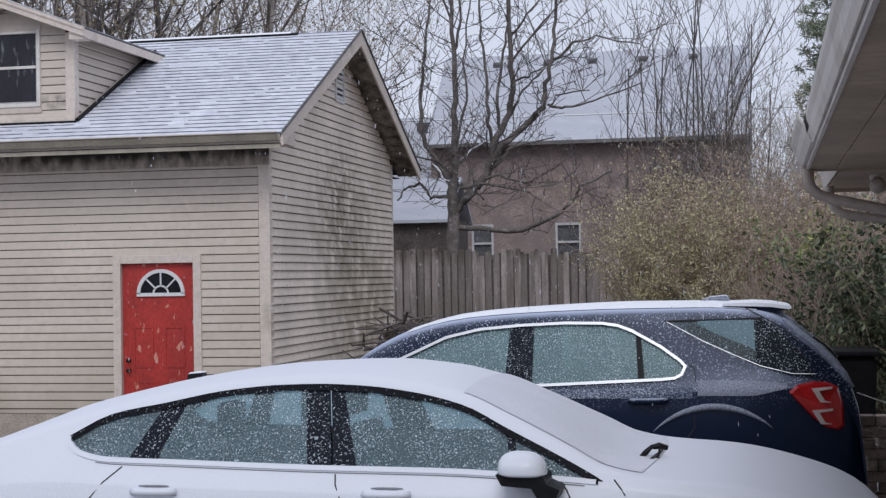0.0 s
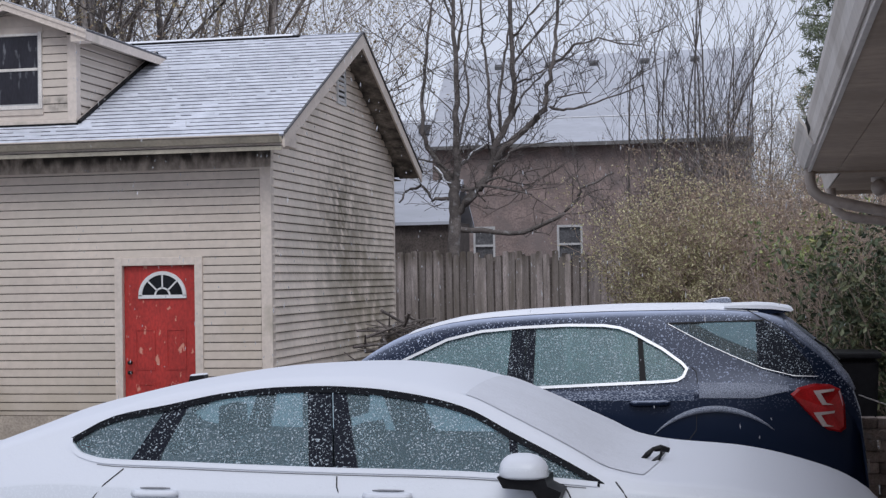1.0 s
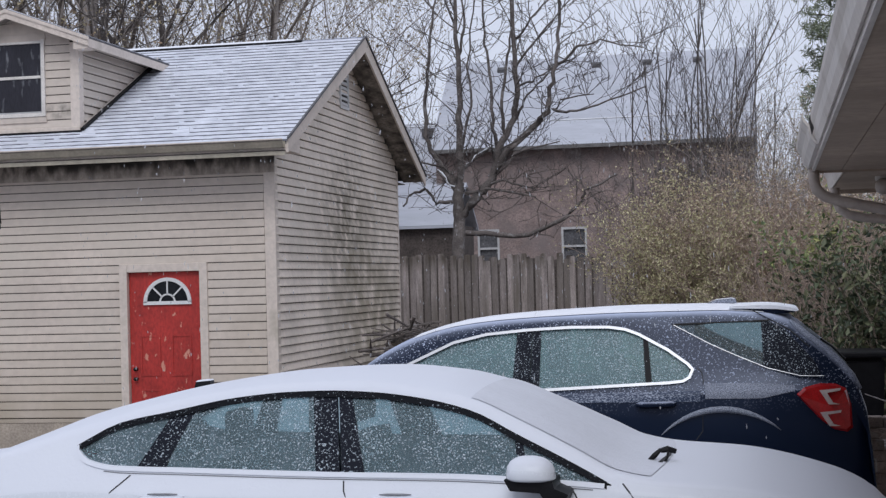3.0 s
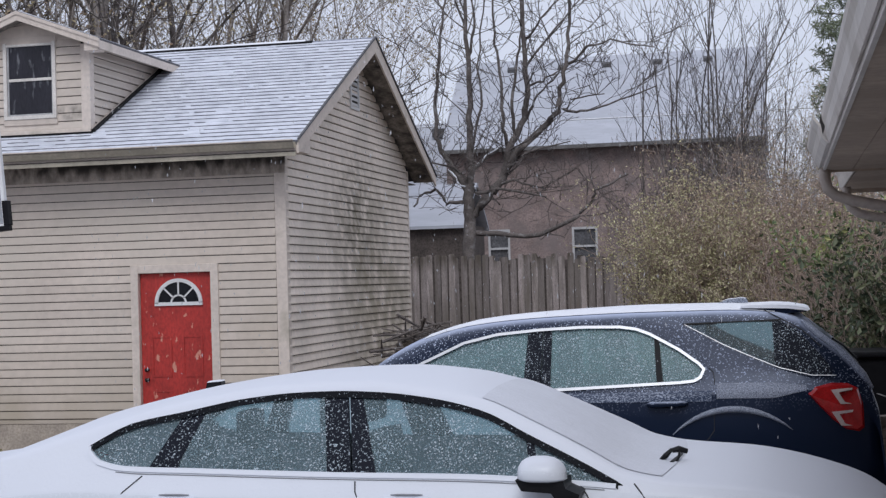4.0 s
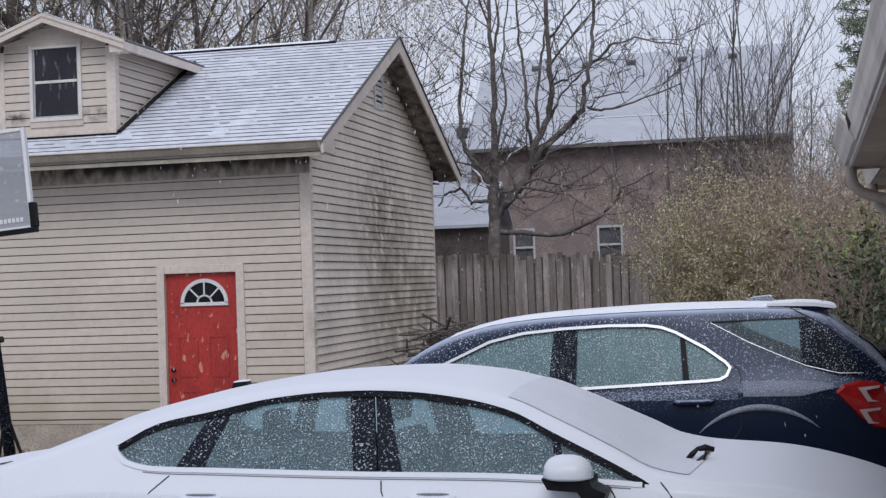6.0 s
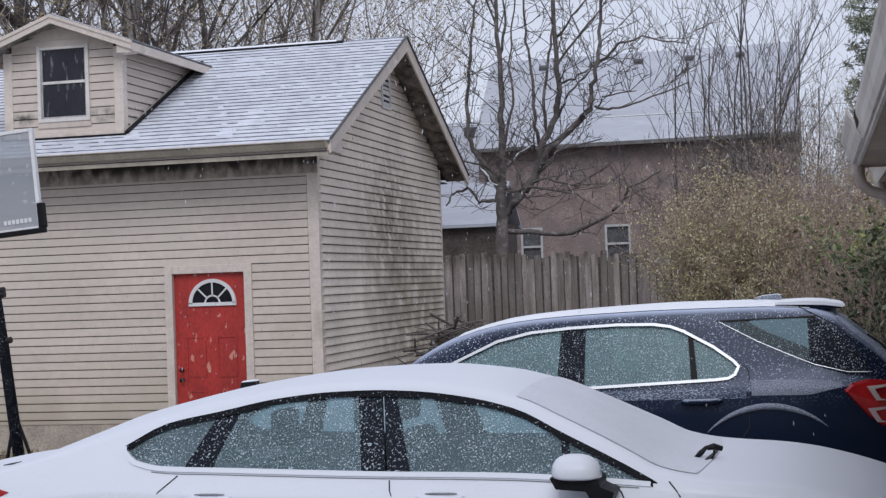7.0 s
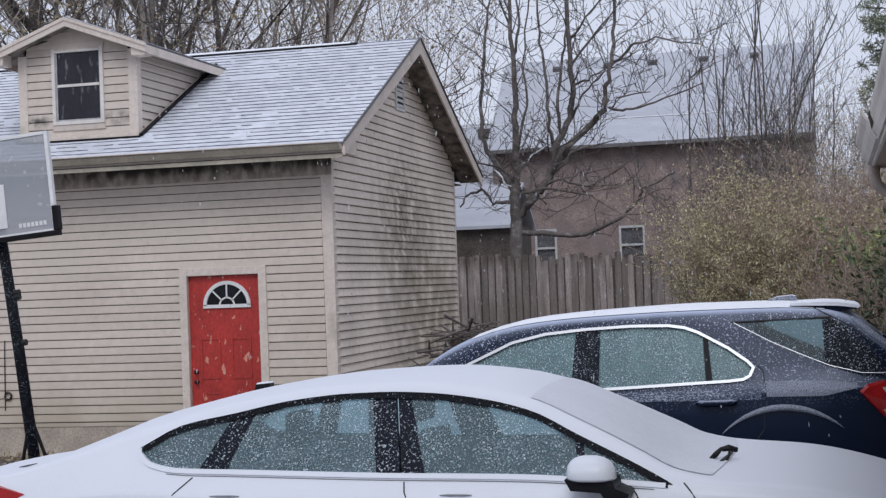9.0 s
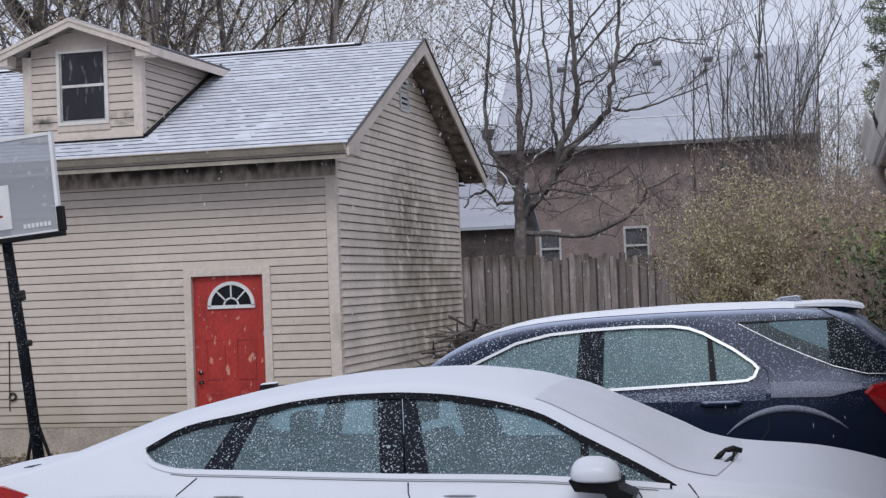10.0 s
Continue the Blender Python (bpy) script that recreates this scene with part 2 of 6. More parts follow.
def garage_walls():
    # structural walls behind the siding, with openings left for door and dormer
    wf = box(GX0, D0 - 0.02, GY0 + 0.006, GY0 + 0.14, 0.0, EAVE_Z + 0.12)
    box(D1 + 0.02, GX1 - 0.006, GY0 + 0.006, GY0 + 0.14, 0.0, EAVE_Z + 0.12, bm=wf)
    box(D0 - 0.02, D1 + 0.02, GY0 + 0.006, GY0 + 0.14, DTOP + 0.02, EAVE_Z + 0.12, bm=wf)
    front = part("wall", wf, SHADOW_GAP, garage, "front wall in beige lap siding")
    out = [(GY0 + 0.14, 0), (GY1, 0), (GY1, EAVE_Z + 0.1), (RIDGE_Y, RIDGE_Z - 0.12), (GY0 + 0.14, EAVE_Z + 0.12)]
    end = part("wall", prism(out, "x", GX1 - 0.15, GX1 - 0.006), SHADOW_GAP, garage, "gable wall in beige siding stained with green-black algae")
    part("wall", prism(out, "x", GX0, GX0 + 0.15), SIDING, garage)
    part("wall", box(GX0 + 0.15, GX1 - 0.15, GY1 - 0.14, GY1, 0, EAVE_Z + 0.1), SIDING, garage)
    part("foundation", box(GX0 - 0.01, GX1 + 0.012, GY0 - 0.012, GY0 + 0.004, -0.1, BASE_Z - 0.004), FOUNDATION, garage, "bare concrete foundation band")
    part("foundation", box(GX1 - 0.004, GX1 + 0.012, GY0 + 0.006, GY1, -0.1, BASE_Z - 0.004), FOUNDATION, garage)
    cache = {}

    def plank(axis, x, y, z, length, wall, material):
        key = (axis, round(length, 3), material.name)
        if key not in cache:
            bm = plank_mesh(axis, length)
            bmesh.ops.recalc_face_normals(bm, faces=bm.faces)
            me = bpy.data.meshes.new("siding_plank")
            bm.to_mesh(me)
            bm.free()
            me.materials.append(material)
            cache[key] = me
        obj("siding_plank", cache[key], wall, at=(x, y, z))

    # narrow starter strip under the first whole board
    for a, b in ((GX0, D0 - 0.10), (D1 + 0.10, GX1 - 0.12)):
        part("siding_plank", box(a, b, GY0 - 0.019, GY0 + 0.004, BASE_Z, FIRST - 0.004, 0.002), SIDING, front)
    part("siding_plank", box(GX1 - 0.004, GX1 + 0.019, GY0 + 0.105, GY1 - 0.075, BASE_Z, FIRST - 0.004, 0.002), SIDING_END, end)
    z = FIRST
    while z < EAVE_Z - 0.02:
        if z > DTOP + 0.05:
            plank("x", GX0, GY0, z, GX1 - 0.12 - GX0, front, SIDING)
        else:
            plank("x", GX0, GY0, z, D0 - 0.10 - GX0, front, SIDING)
            plank("x", D1 + 0.10, GY0, z, GX1 - 0.12 - D1 - 0.10, front, SIDING)
        z += COURSE
    z = FIRST
    while z < RIDGE_Z - 0.25:
        y0, y1 = GY0 + 0.005, GY1
        if z + COURSE > EAVE_Z + 0.1:
            run = (z + COURSE - EAVE_Z + 0.0) / SLOPE - OVER
            y0, y1 = GY0 + max(0.0, run) + 0.12, GY1 - max(0.0, run) - 0.12
        if y1 - y0 > 0.1:
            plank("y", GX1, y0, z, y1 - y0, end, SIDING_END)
        z += COURSE
    part("corner_trim", box(GX1 - 0.115, GX1 + 0.022, GY0 - 0.022, GY0 + 0.10, BASE_Z - 0.01, EAVE_Z - 0.03, 0.006), TRIM, garage, "beige corner trim")
    part("corner_trim", box(GX1 - 0.02, GX1 + 0.022, GY1 - 0.07, GY1 + 0.022, BASE_Z - 0.01, EAVE_Z + 0.08, 0.006), TRIM, garage)


def garage_door():
    door = thing("door_1", "peeling red entry door with white fanlight, shut", "door", kind="structure")
    part("door_frame", box(D0 - 0.10, D0, GY0 - 0.035, GY0 + 0.08, DBOT - 0.02, DTOP + 0.1, 0.005), TRIM, door, "beige door casing")
    part("door_frame", box(D1, D1 + 0.10, GY0 - 0.035, GY0 + 0.08, DBOT - 0.02, DTOP + 0.1, 0.005), TRIM, door)
    part("door_frame", box(D0, D1, GY0 - 0.034, GY0 + 0.08, DTOP, DTOP + 0.098, 0.005), TRIM, door)
    slab = part("door_slab", box(D0 + 0.004, D1 - 0.004, GY0 + 0.028, GY0 + 0.072, DBOT, DTOP - 0.004, 0.003), RED, door, "red paint flaking to pale primer")
    cx, fz, r = (D0 + D1) / 2 + 0.035, 1.785, 0.288
    for px, pz, w, h in ((-0.2, 1.02, 0.26, 0.5), (0.2, 1.02, 0.26, 0.5), (-0.2, 0.4, 0.26, 0.42), (0.2, 0.4, 0.26, 0.42)):
        bm = bmesh.new()
        x0, x1, z0, z1 = cx - 0.035 + px - w / 2, cx - 0.035 + px + w / 2, pz - h / 2 + 0.12, pz + h / 2 + 0.12
        for a in ((x0, x1, z0, z0 + 0.022), (x0, x1, z1 - 0.022, z1), (x0, x0 + 0.022, z0 + 0.022, z1 - 0.022), (x1 - 0.022, x1, z0 + 0.022, z1 - 0.022)):
            box(a[0], a[1], GY0 + 0.020, GY0 + 0.0285, a[2], a[3], bm=bm)
        part("panel_moulding", bm, RED, slab)
    arc = [math.pi * k / 20 for k in range(21)]
    fan = part("fanlight", prism([(cx + r * math.cos(a), fz + r * 0.97 * math.sin(a)) for a in arc], "y", GY0 + 0.021, GY0 + 0.0275), DARK_GLASS, door, "half-round dark glass")
    bm = bmesh.new()
    for a, b in zip(arc, arc[1:]):
        q = [(cx + k * math.cos(t), fz + k * 0.97 * math.sin(t)) for k, t in ((r + 0.02, a), (r + 0.02, b), (r - 0.025, b), (r - 0.025, a))]
        prism(q, "y", GY0 + 0.006, GY0 + 0.026, bm)
        q = [(cx + k * math.cos(t), fz + k * math.sin(t)) for k, t in ((0.105, a), (0.105, b), (0.085, b), (0.085, a))]
        prism(q, "y", GY0 + 0.010, GY0 + 0.026, bm)
    box(cx - r - 0.02, cx + r + 0.02, GY0 + 0.006, GY0 + 0.026, fz - 0.03, fz + 0.012, bm=bm)
    part("fanlight_frame", bm, WHITE_FRAME, fan, "white half-round frame")
    for ang in (44, 90, 136):
        a = radians(ang)
        d, s = Vector((math.cos(a), math.sin(a))), Vector((-math.sin(a), math.cos(a))) * 0.009
        q = [tuple(Vector((cx, fz)) + d * k + s * g) for k, g in ((0.09, -1), (r - 0.02, -1), (r - 0.02, 1), (0.09, 1))]
        part("muntin", prism(q, "y", GY0 + 0.010, GY0 + 0.024), WHITE_FRAME, fan)
    for hz in (0.86, 0.98):
        part("door_knob", tube([(D0 + 0.08, GY0 + 0.028, hz), (D0 + 0.08, GY0 + 0.0, hz), (D0 + 0.08, GY0 - 0.03, hz)], [0.022, 0.014, 0.024], 12), IRON, slab, "dark metal knob", True)


def garage_roof():
    x0, x1 = GX0 - RAKE, GX1 + RAKE
    y_e, y_f = GY0 - OVER, GY1 + OVER
    deck = [(y_e, EAVE_Z - 0.02), (RIDGE_Y, RIDGE_Z - 0.02), (y_f, EAVE_Z - 0.02), (y_f, EAVE_Z - 0.05), (RIDGE_Y, RIDGE_Z - 0.06), (y_e, EAVE_Z - 0.05)]
    roof = part("roof", prism(deck, "x", x0 + 0.02, x1 - 0.02), SHINGLE, garage, "dark shingle roof under a thin layer of snow")
    # rows of shingles, each a thin wedge whose dark butt shows under the snow
    rows = 30
    run = (RIDGE_Y - y_e) / rows
    for side in (0, 1):
        for i in range(rows):
            ya, yb = y_e - 0.02 + i * run, y_e + (i + 1) * run + 0.02
            za, zb = EAVE_Z + (ya - y_e) * SLOPE, EAVE_Z + (yb - y_e) * SLOPE
            if side:
                ya, yb = 2 * RIDGE_Y - ya, 2 * RIDGE_Y - yb
            n = 110
            bare = 0.86 + 0.12 * random.random()
            on = True
            verts, faces, idx = [], [], []
            for k in range(n + 1):
                x = x0 + (x1 - x0) * k / n
                j = 0.004 * random.uniform(-1, 1)
                verts += [(x, ya + j, za - 0.006), (x, ya + j, za + 0.0145 + 0.004 * random.random()), (x, yb, zb + 0.002)]
            for k in range(n):
                a = 3 * k
                faces += [(a, a + 3, a + 4, a + 1), (a + 1, a + 4, a + 5, a + 2)]
                if random.random() < 0.5:
                    on = random.random() < bare
                idx += [1 if on else 0, 0]
            obj("roof_strip", mesh_of("roof_strip", verts, faces, (SNOW_ROOF, WET_SHINGLE), idx), roof)
    part("ridge_cap", prism([(RIDGE_Y - 0.07, RIDGE_Z - 0.026), (RIDGE_Y, RIDGE_Z + 0.006), (RIDGE_Y + 0.07, RIDGE_Z - 0.026), (RIDGE_Y + 0.07, RIDGE_Z - 0.004), (RIDGE_Y, RIDGE_Z + 0.028), (RIDGE_Y - 0.07, RIDGE_Z + 0.004)], "x", x0, x1 - 0.9), BLACK, roof, "dark ridge vent")
    part("ridge_snow", prism([(RIDGE_Y - 0.06, RIDGE_Z + 0.010), (RIDGE_Y, RIDGE_Z + 0.030), (RIDGE_Y + 0.06, RIDGE_Z + 0.010), (RIDGE_Y, RIDGE_Z + 0.044)], "x", x0, x1 - 1.0), SNOW, roof)
    # rake boards, soffits, fascia and gutter
    for s in (0, 1):
        def y(v):
            return 2 * RIDGE_Y - v if s else v
        q = [(y(y_e), EAVE_Z + 0.005), (y(RIDGE_Y), RIDGE_Z + 0.005), (y(RIDGE_Y), RIDGE_Z - 0.20), (y(y_e), EAVE_Z - 0.145)]
        part("rake_board", prism(q, "x", x1 - 0.022, x1 + 0.004), TRIM, garage, "beige rake board")
        q = [(y(y_e - 0.02), EAVE_Z + 0.006), (y(RIDGE_Y), RIDGE_Z + 0.008), (y(RIDGE_Y), RIDGE_Z + 0.03), (y(y_e - 0.02), EAVE_Z + 0.028)]
        part("shingle_edge", prism(q, "x", x1 - 0.004, x1 + 0.022), SHINGLE, garage, "dark shingle edge along the rake")
        q = [(y(y_e + 0.02), EAVE_Z - 0.055), (y(RIDGE_Y), RIDGE_Z - 0.075), (y(RIDGE_Y), RIDGE_Z - 0.095), (y(y_e + 0.02), EAVE_Z - 0.075)]
        part("soffit", prism(q, "x", GX1 - 0.004, x1 - 0.024), SOFFIT, garage, "dark mottled soffit board under the gable overhang")
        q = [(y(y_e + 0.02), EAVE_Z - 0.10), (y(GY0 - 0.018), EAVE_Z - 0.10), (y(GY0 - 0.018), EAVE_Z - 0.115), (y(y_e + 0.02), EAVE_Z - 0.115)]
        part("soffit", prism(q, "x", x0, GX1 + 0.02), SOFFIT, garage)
        if not s:
            part("eave_return", prism([(y(y_e), EAVE_Z - 0.12), (y(y_e), EAVE_Z - 0.05), (y(GY0 + 0.02), EAVE_Z + 0.15), (y(GY0 + 0.02), EAVE_Z - 0.12)], "x", GX1 + 0.026, x1 - 0.023), TRIM, garage)
    part("fascia", box(x0, x1 - 0.03, y_e - 0.004, y_e + 0.018, EAVE_Z - 0.175, EAVE_Z - 0.02), TRIM, garage, "beige fascia board")
    part("fascia_lip", box(x0, x1 - 0.03, y_e - 0.022, y_e - 0.005, EAVE_Z - 0.178, EAVE_Z - 0.130, 0.003), GUTTER_BEIGE, garage)
    # dark strip set in as the shadow line below the gutter
    part("eave_joint", box(x0, x1 - 0.03, y_e - 0.024, y_e - 0.005, EAVE_Z - 0.1295, EAVE_Z - 0.118), DARK_BROWN, garage, "dark strip for the shade below the gutter")
    gp = [(y_e - 0.006, EAVE_Z - 0.005), (y_e - 0.006, EAVE_Z - 0.092), (y_e - 0.07, EAVE_Z - 0.092), (y_e - 0.10, EAVE_Z - 0.05), (y_e - 0.12, EAVE_Z - 0.022), (y_e - 0.12, EAVE_Z - 0.005), (y_e - 0.108, EAVE_Z - 0.005), (y_e - 0.09, EAVE_Z - 0.045), (y_e - 0.065, EAVE_Z - 0.08), (y_e - 0.014, EAVE_Z - 0.08), (y_e - 0.014, EAVE_Z - 0.005)]
    part("gutter", prism(gp, "x", x0, x1 - 0.03), GUTTER_BEIGE, garage, "beige aluminium gutter")
    part("gutter_lip", box(x0, x1 - 0.03, y_e - 0.128, y_e - 0.106, EAVE_Z - 0.006, EAVE_Z + 0.006, 0.003), TRIM, garage)
    part("gutter_groove", box(x0, x1 - 0.031, y_e - 0.1255, y_e - 0.112, EAVE_Z - 0.021, EAVE_Z - 0.0125), DARK_BROWN, garage, "dark line under the gutter lip")
    # board added under the soffit to carry the painted eave shade and stains
    part("frieze_board", box(x0 + RAKE, GX1 + 0.024, GY0 - 0.032, GY0 - 0.006, EAVE_Z - 0.33, EAVE_Z - 0.118), EAVE_BAND, garage, "added board under the eave, drip-stained and painted shade-dark")
    # louvred gable vent
    vy0, vy1, vz0, vz1 = 20.70, 21.06, 4.42, 4.86
    vent = part("gable_vent", box(GX1 + 0.004, GX1 + 0.02, vy0, vy1, vz0, vz1), SHADOW_GAP, garage, "white louvred gable vent")
    bm = box(GX1 + 0.004, GX1 + 0.04, vy0 - 0.04, vy0, vz0 - 0.04, vz1 + 0.04)
    box(GX1 + 0.004, GX1 + 0.04, vy1, vy1 + 0.04, vz0 - 0.04, vz1 + 0.04, bm=bm)
    box(GX1 + 0.004, GX1 + 0.04, vy0, vy1, vz1, vz1 + 0.04, bm=bm)
    box(GX1 + 0.004, GX1 + 0.04, vy0, vy1, vz0 - 0.04, vz0, bm=bm)
    part("vent_frame", bm, WHITE_FRAME, vent)
    for i in range(6):
        z = vz0 + (i + 0.2) * (vz1 - vz0) / 6
        part("slat", prism([(GX1 + 0.036, z), (GX1 + 0.014, z + 0.06), (GX1 + 0.010, z + 0.055), (GX1 + 0.030, z - 0.004)], "y", vy0, vy1), WHITE_FRAME, vent)


def dormer():
    x0, x1, y0, ze, zp, half = -9.905, -8.315, 17.78, 5.02, 5.42, 1.085
    cx = -9.135
    wx0, wx1, wz0, wz1 = -9.405, -8.79, 4.165, 5.03
    foot = roof_z(y0) - 0.03
    dm = part("dormer", prism([(x0, foot), (x1, foot), (x1, ze), (cx, zp - 0.07), (x0, ze)], "y", y0 + 0.01, y0 + 0.1), SHADOW_GAP, garage, "gabled dormer with one sash window")
    slope = (zp - ze) / half

    def under(x):
        return zp - 0.055 - abs(x - cx) * slope

    # front siding with the window opening, the upper boards cut to the gable
    z = foot + 0.08
    while z < zp - 0.08:
        top = z + COURSE
        a, b = x0 + 0.10, x1 - 0.10
        if top > under(a):
            reach = (zp - 0.055 - z) / slope
            a, b = max(a, cx - reach), min(b, cx + reach)
        spans = [(a, b)] if z > wz1 + 0.03 or top < wz0 - 0.05 else [(a, wx0 - 0.04), (wx1 + 0.04, b)]
        for s, e in spans:
            if e - s > 0.05:
                if top > min(under(s), under(e)):
                    q = [(s, z), (e, z)] + [(x, min(top, max(z + 0.004, under(x)))) for x in (e, (e + min(e, max(s, cx))) / 2, min(e, max(s, cx)), (s + min(e, max(s, cx))) / 2, s)]
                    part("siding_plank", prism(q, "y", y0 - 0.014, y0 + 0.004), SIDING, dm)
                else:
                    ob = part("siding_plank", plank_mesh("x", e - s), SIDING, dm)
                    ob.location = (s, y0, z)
        z += COURSE
    # cheeks of lap siding that die into the roof slope
    for xw, sgn in ((x1, 1), (x0, -1)):
        y_end = GY0 - OVER + (ze + 0.02 - EAVE_Z) / SLOPE
        part("cheek", prism([(y0 + 0.1, foot), (y0 + 0.1, ze + 0.02), (y_end, ze + 0.02)], "x", xw - 0.05 if sgn > 0 else xw + 0.004, xw - 0.004 if sgn > 0 else xw + 0.05), SHADOW_GAP, dm, "dormer side wall")
        z = foot + 0.06
        while z < ze:
            yb = GY0 - OVER + (z + 0.03 - EAVE_Z) / SLOPE + 0.22
            bm = bmesh.new()
            prof = [(0.005, COURSE - 0.001), (0.025, 0.024), (0.024, 0.011), (0.004, 0.010), (-0.005, 0.010), (-0.005, COURSE - 0.001)]
            if yb - y0 - 0.1 > 0.05:
                prism([(p[0] * sgn, p[1]) for p in prof], "y", 0, yb - y0 - 0.1, bm)
                ob = part("siding_plank", bm, SIDING, dm)
                ob.location = (xw, y0 + 0.1, z)
            z += COURSE
        part("corner_trim", box(xw - 0.10 if sgn > 0 else xw - 0.02, xw + 0.02 if sgn > 0 else xw + 0.10, y0 - 0.02, y0 + 0.11, foot, ze, 0.005), TRIM, dm, "beige corner trim")
        # dark step flashing along the foot of the cheek, with a thin beige edge
        ya, yb = y0 - 0.02, y_end + 0.12
        for lift, thick, out, m in ((0.016, 0.035, 0.075, BLACK), (0.045, 0.022, 0.034, TRIM)):
            q = [(ya, roof_z(ya) + lift), (yb, roof_z(yb) + lift), (yb, roof_z(yb) + lift + thick), (ya, roof_z(ya) + lift + thick)]
            part("flashing", prism(q, "x", min(xw + sgn * 0.027, xw + sgn * out), max(xw + sgn * 0.027, xw + sgn * out)), m, dm, "step flashing")
    part("apron", box(x0 - 0.02, x1 + 0.02, y0 - 0.03, y0 + 0.006, foot - 0.01, foot + 0.09, 0.004), TRIM, dm, "beige apron board")
    part("flashing", box(x0 - 0.04, x1 + 0.05, y0 - 0.055, y0 - 0.031, foot - 0.03, foot + 0.042, 0.004), BLACK, dm)
    # sash window
    win = part("window", box(wx0, wx1, y0 - 0.004, y0 + 0.004, wz0, wz1), DORMER_GLASS, dm, "white sash window, dark inside")
    f = 0.046
    for a in ((wx0 - f, wx0, wz0 - f, wz1 + f), (wx1, wx1 + f, wz0 - f, wz1 + f), (wx0, wx1, wz1, wz1 + 0.03), (wx0, wx1, wz0 - f, wz0)):
        part("window_frame", box(a[0], a[1], y0 - 0.04, y0 + 0.01, a[2], a[3], 0.004), DORMER_FRAME, win)
    for a in ((wx0, wx0 + 0.022, wz0, wz1), (wx1 - 0.018, wx1, wz0, wz1), (wx0 + 0.022, wx1 - 0.018, wz0, wz0 + 0.02)):
        part("sash", box(a[0], a[1], y0 - 0.018, y0 - 0.005, a[2], a[3], 0.003), SASH, win, "grey sash rail")
    part("window_sill", box(wx0 - 0.055, wx1 + 0.055, y0 - 0.028, y0 + 0.01, wz0 - 0.12, wz0 - f - 0.001, 0.004), SIDING, win)
    part("window_head", box(wx0 - 0.055, wx1 + 0.055, y0 - 0.026, y0 + 0.01, wz1 + 0.031, wz1 + 0.12, 0.004), SIDING, win)
    part("meeting_rail", box(wx0 + 0.022, wx1 - 0.018, y0 - 0.022, y0 - 0.005, 4.595, 4.63, 0.003), DORMER_FRAME, win)
    # little gable roof
    for s in (-1, 1):
        e = cx + s * half
        q = [(cx, zp + 0.02), (e, ze + 0.02), (e, ze - 0.005), (cx, zp - 0.005)]
        part("dormer_roof", prism(q, "y", y0 - 0.24, 20.9), SHINGLE, dm, "dark dormer roof with a dusting of snow")
        part("snow_cover", prism([(cx, zp + 0.034), (e + s * -0.03, ze + 0.036), (e + s * -0.03, ze + 0.023), (cx, zp + 0.021)], "y", y0 - 0.2, 20.9), SNOW_ROOF, dm)
        q = [(cx, zp + 0.012), (e, ze + 0.012), (e, ze - 0.10), (cx, zp - 0.10)]
        part("rake_board", prism(q, "y", y0 - 0.265, y0 - 0.242), TRIM, dm, "beige rake board")
        q = [(cx, zp + 0.015), (e, ze + 0.015), (e, ze - 0.028), (cx, zp - 0.028)]
        part("drip_edge", prism(q, "y", y0 - 0.278, y0 - 0.266), TRIM, dm)
        part("fascia", box(min(e, e - s * 0.02), max(e, e - s * 0.02), y0 - 0.24, 20.35, ze - 0.11, ze - 0.008), TRIM, dm)
        q = [(e - s * 0.023, ze - 0.012), (e - s * 0.023, ze - 0.125), (e - s * 0.21, ze - 0.125), (e - s * 0.21, ze + 0.055)]
        part("eave_return", prism(q, "y", y0 - 0.2405, y0 - 0.022), TRIM, dm, "boxed eave return")
        q = [(cx, zp - 0.05), (e - s * 0.022, ze - 0.035), (e - s * 0.022, ze - 0.05), (cx, zp - 0.065)]
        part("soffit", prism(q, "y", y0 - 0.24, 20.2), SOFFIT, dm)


garage_walls()
garage_door()
garage_roof()
dormer()

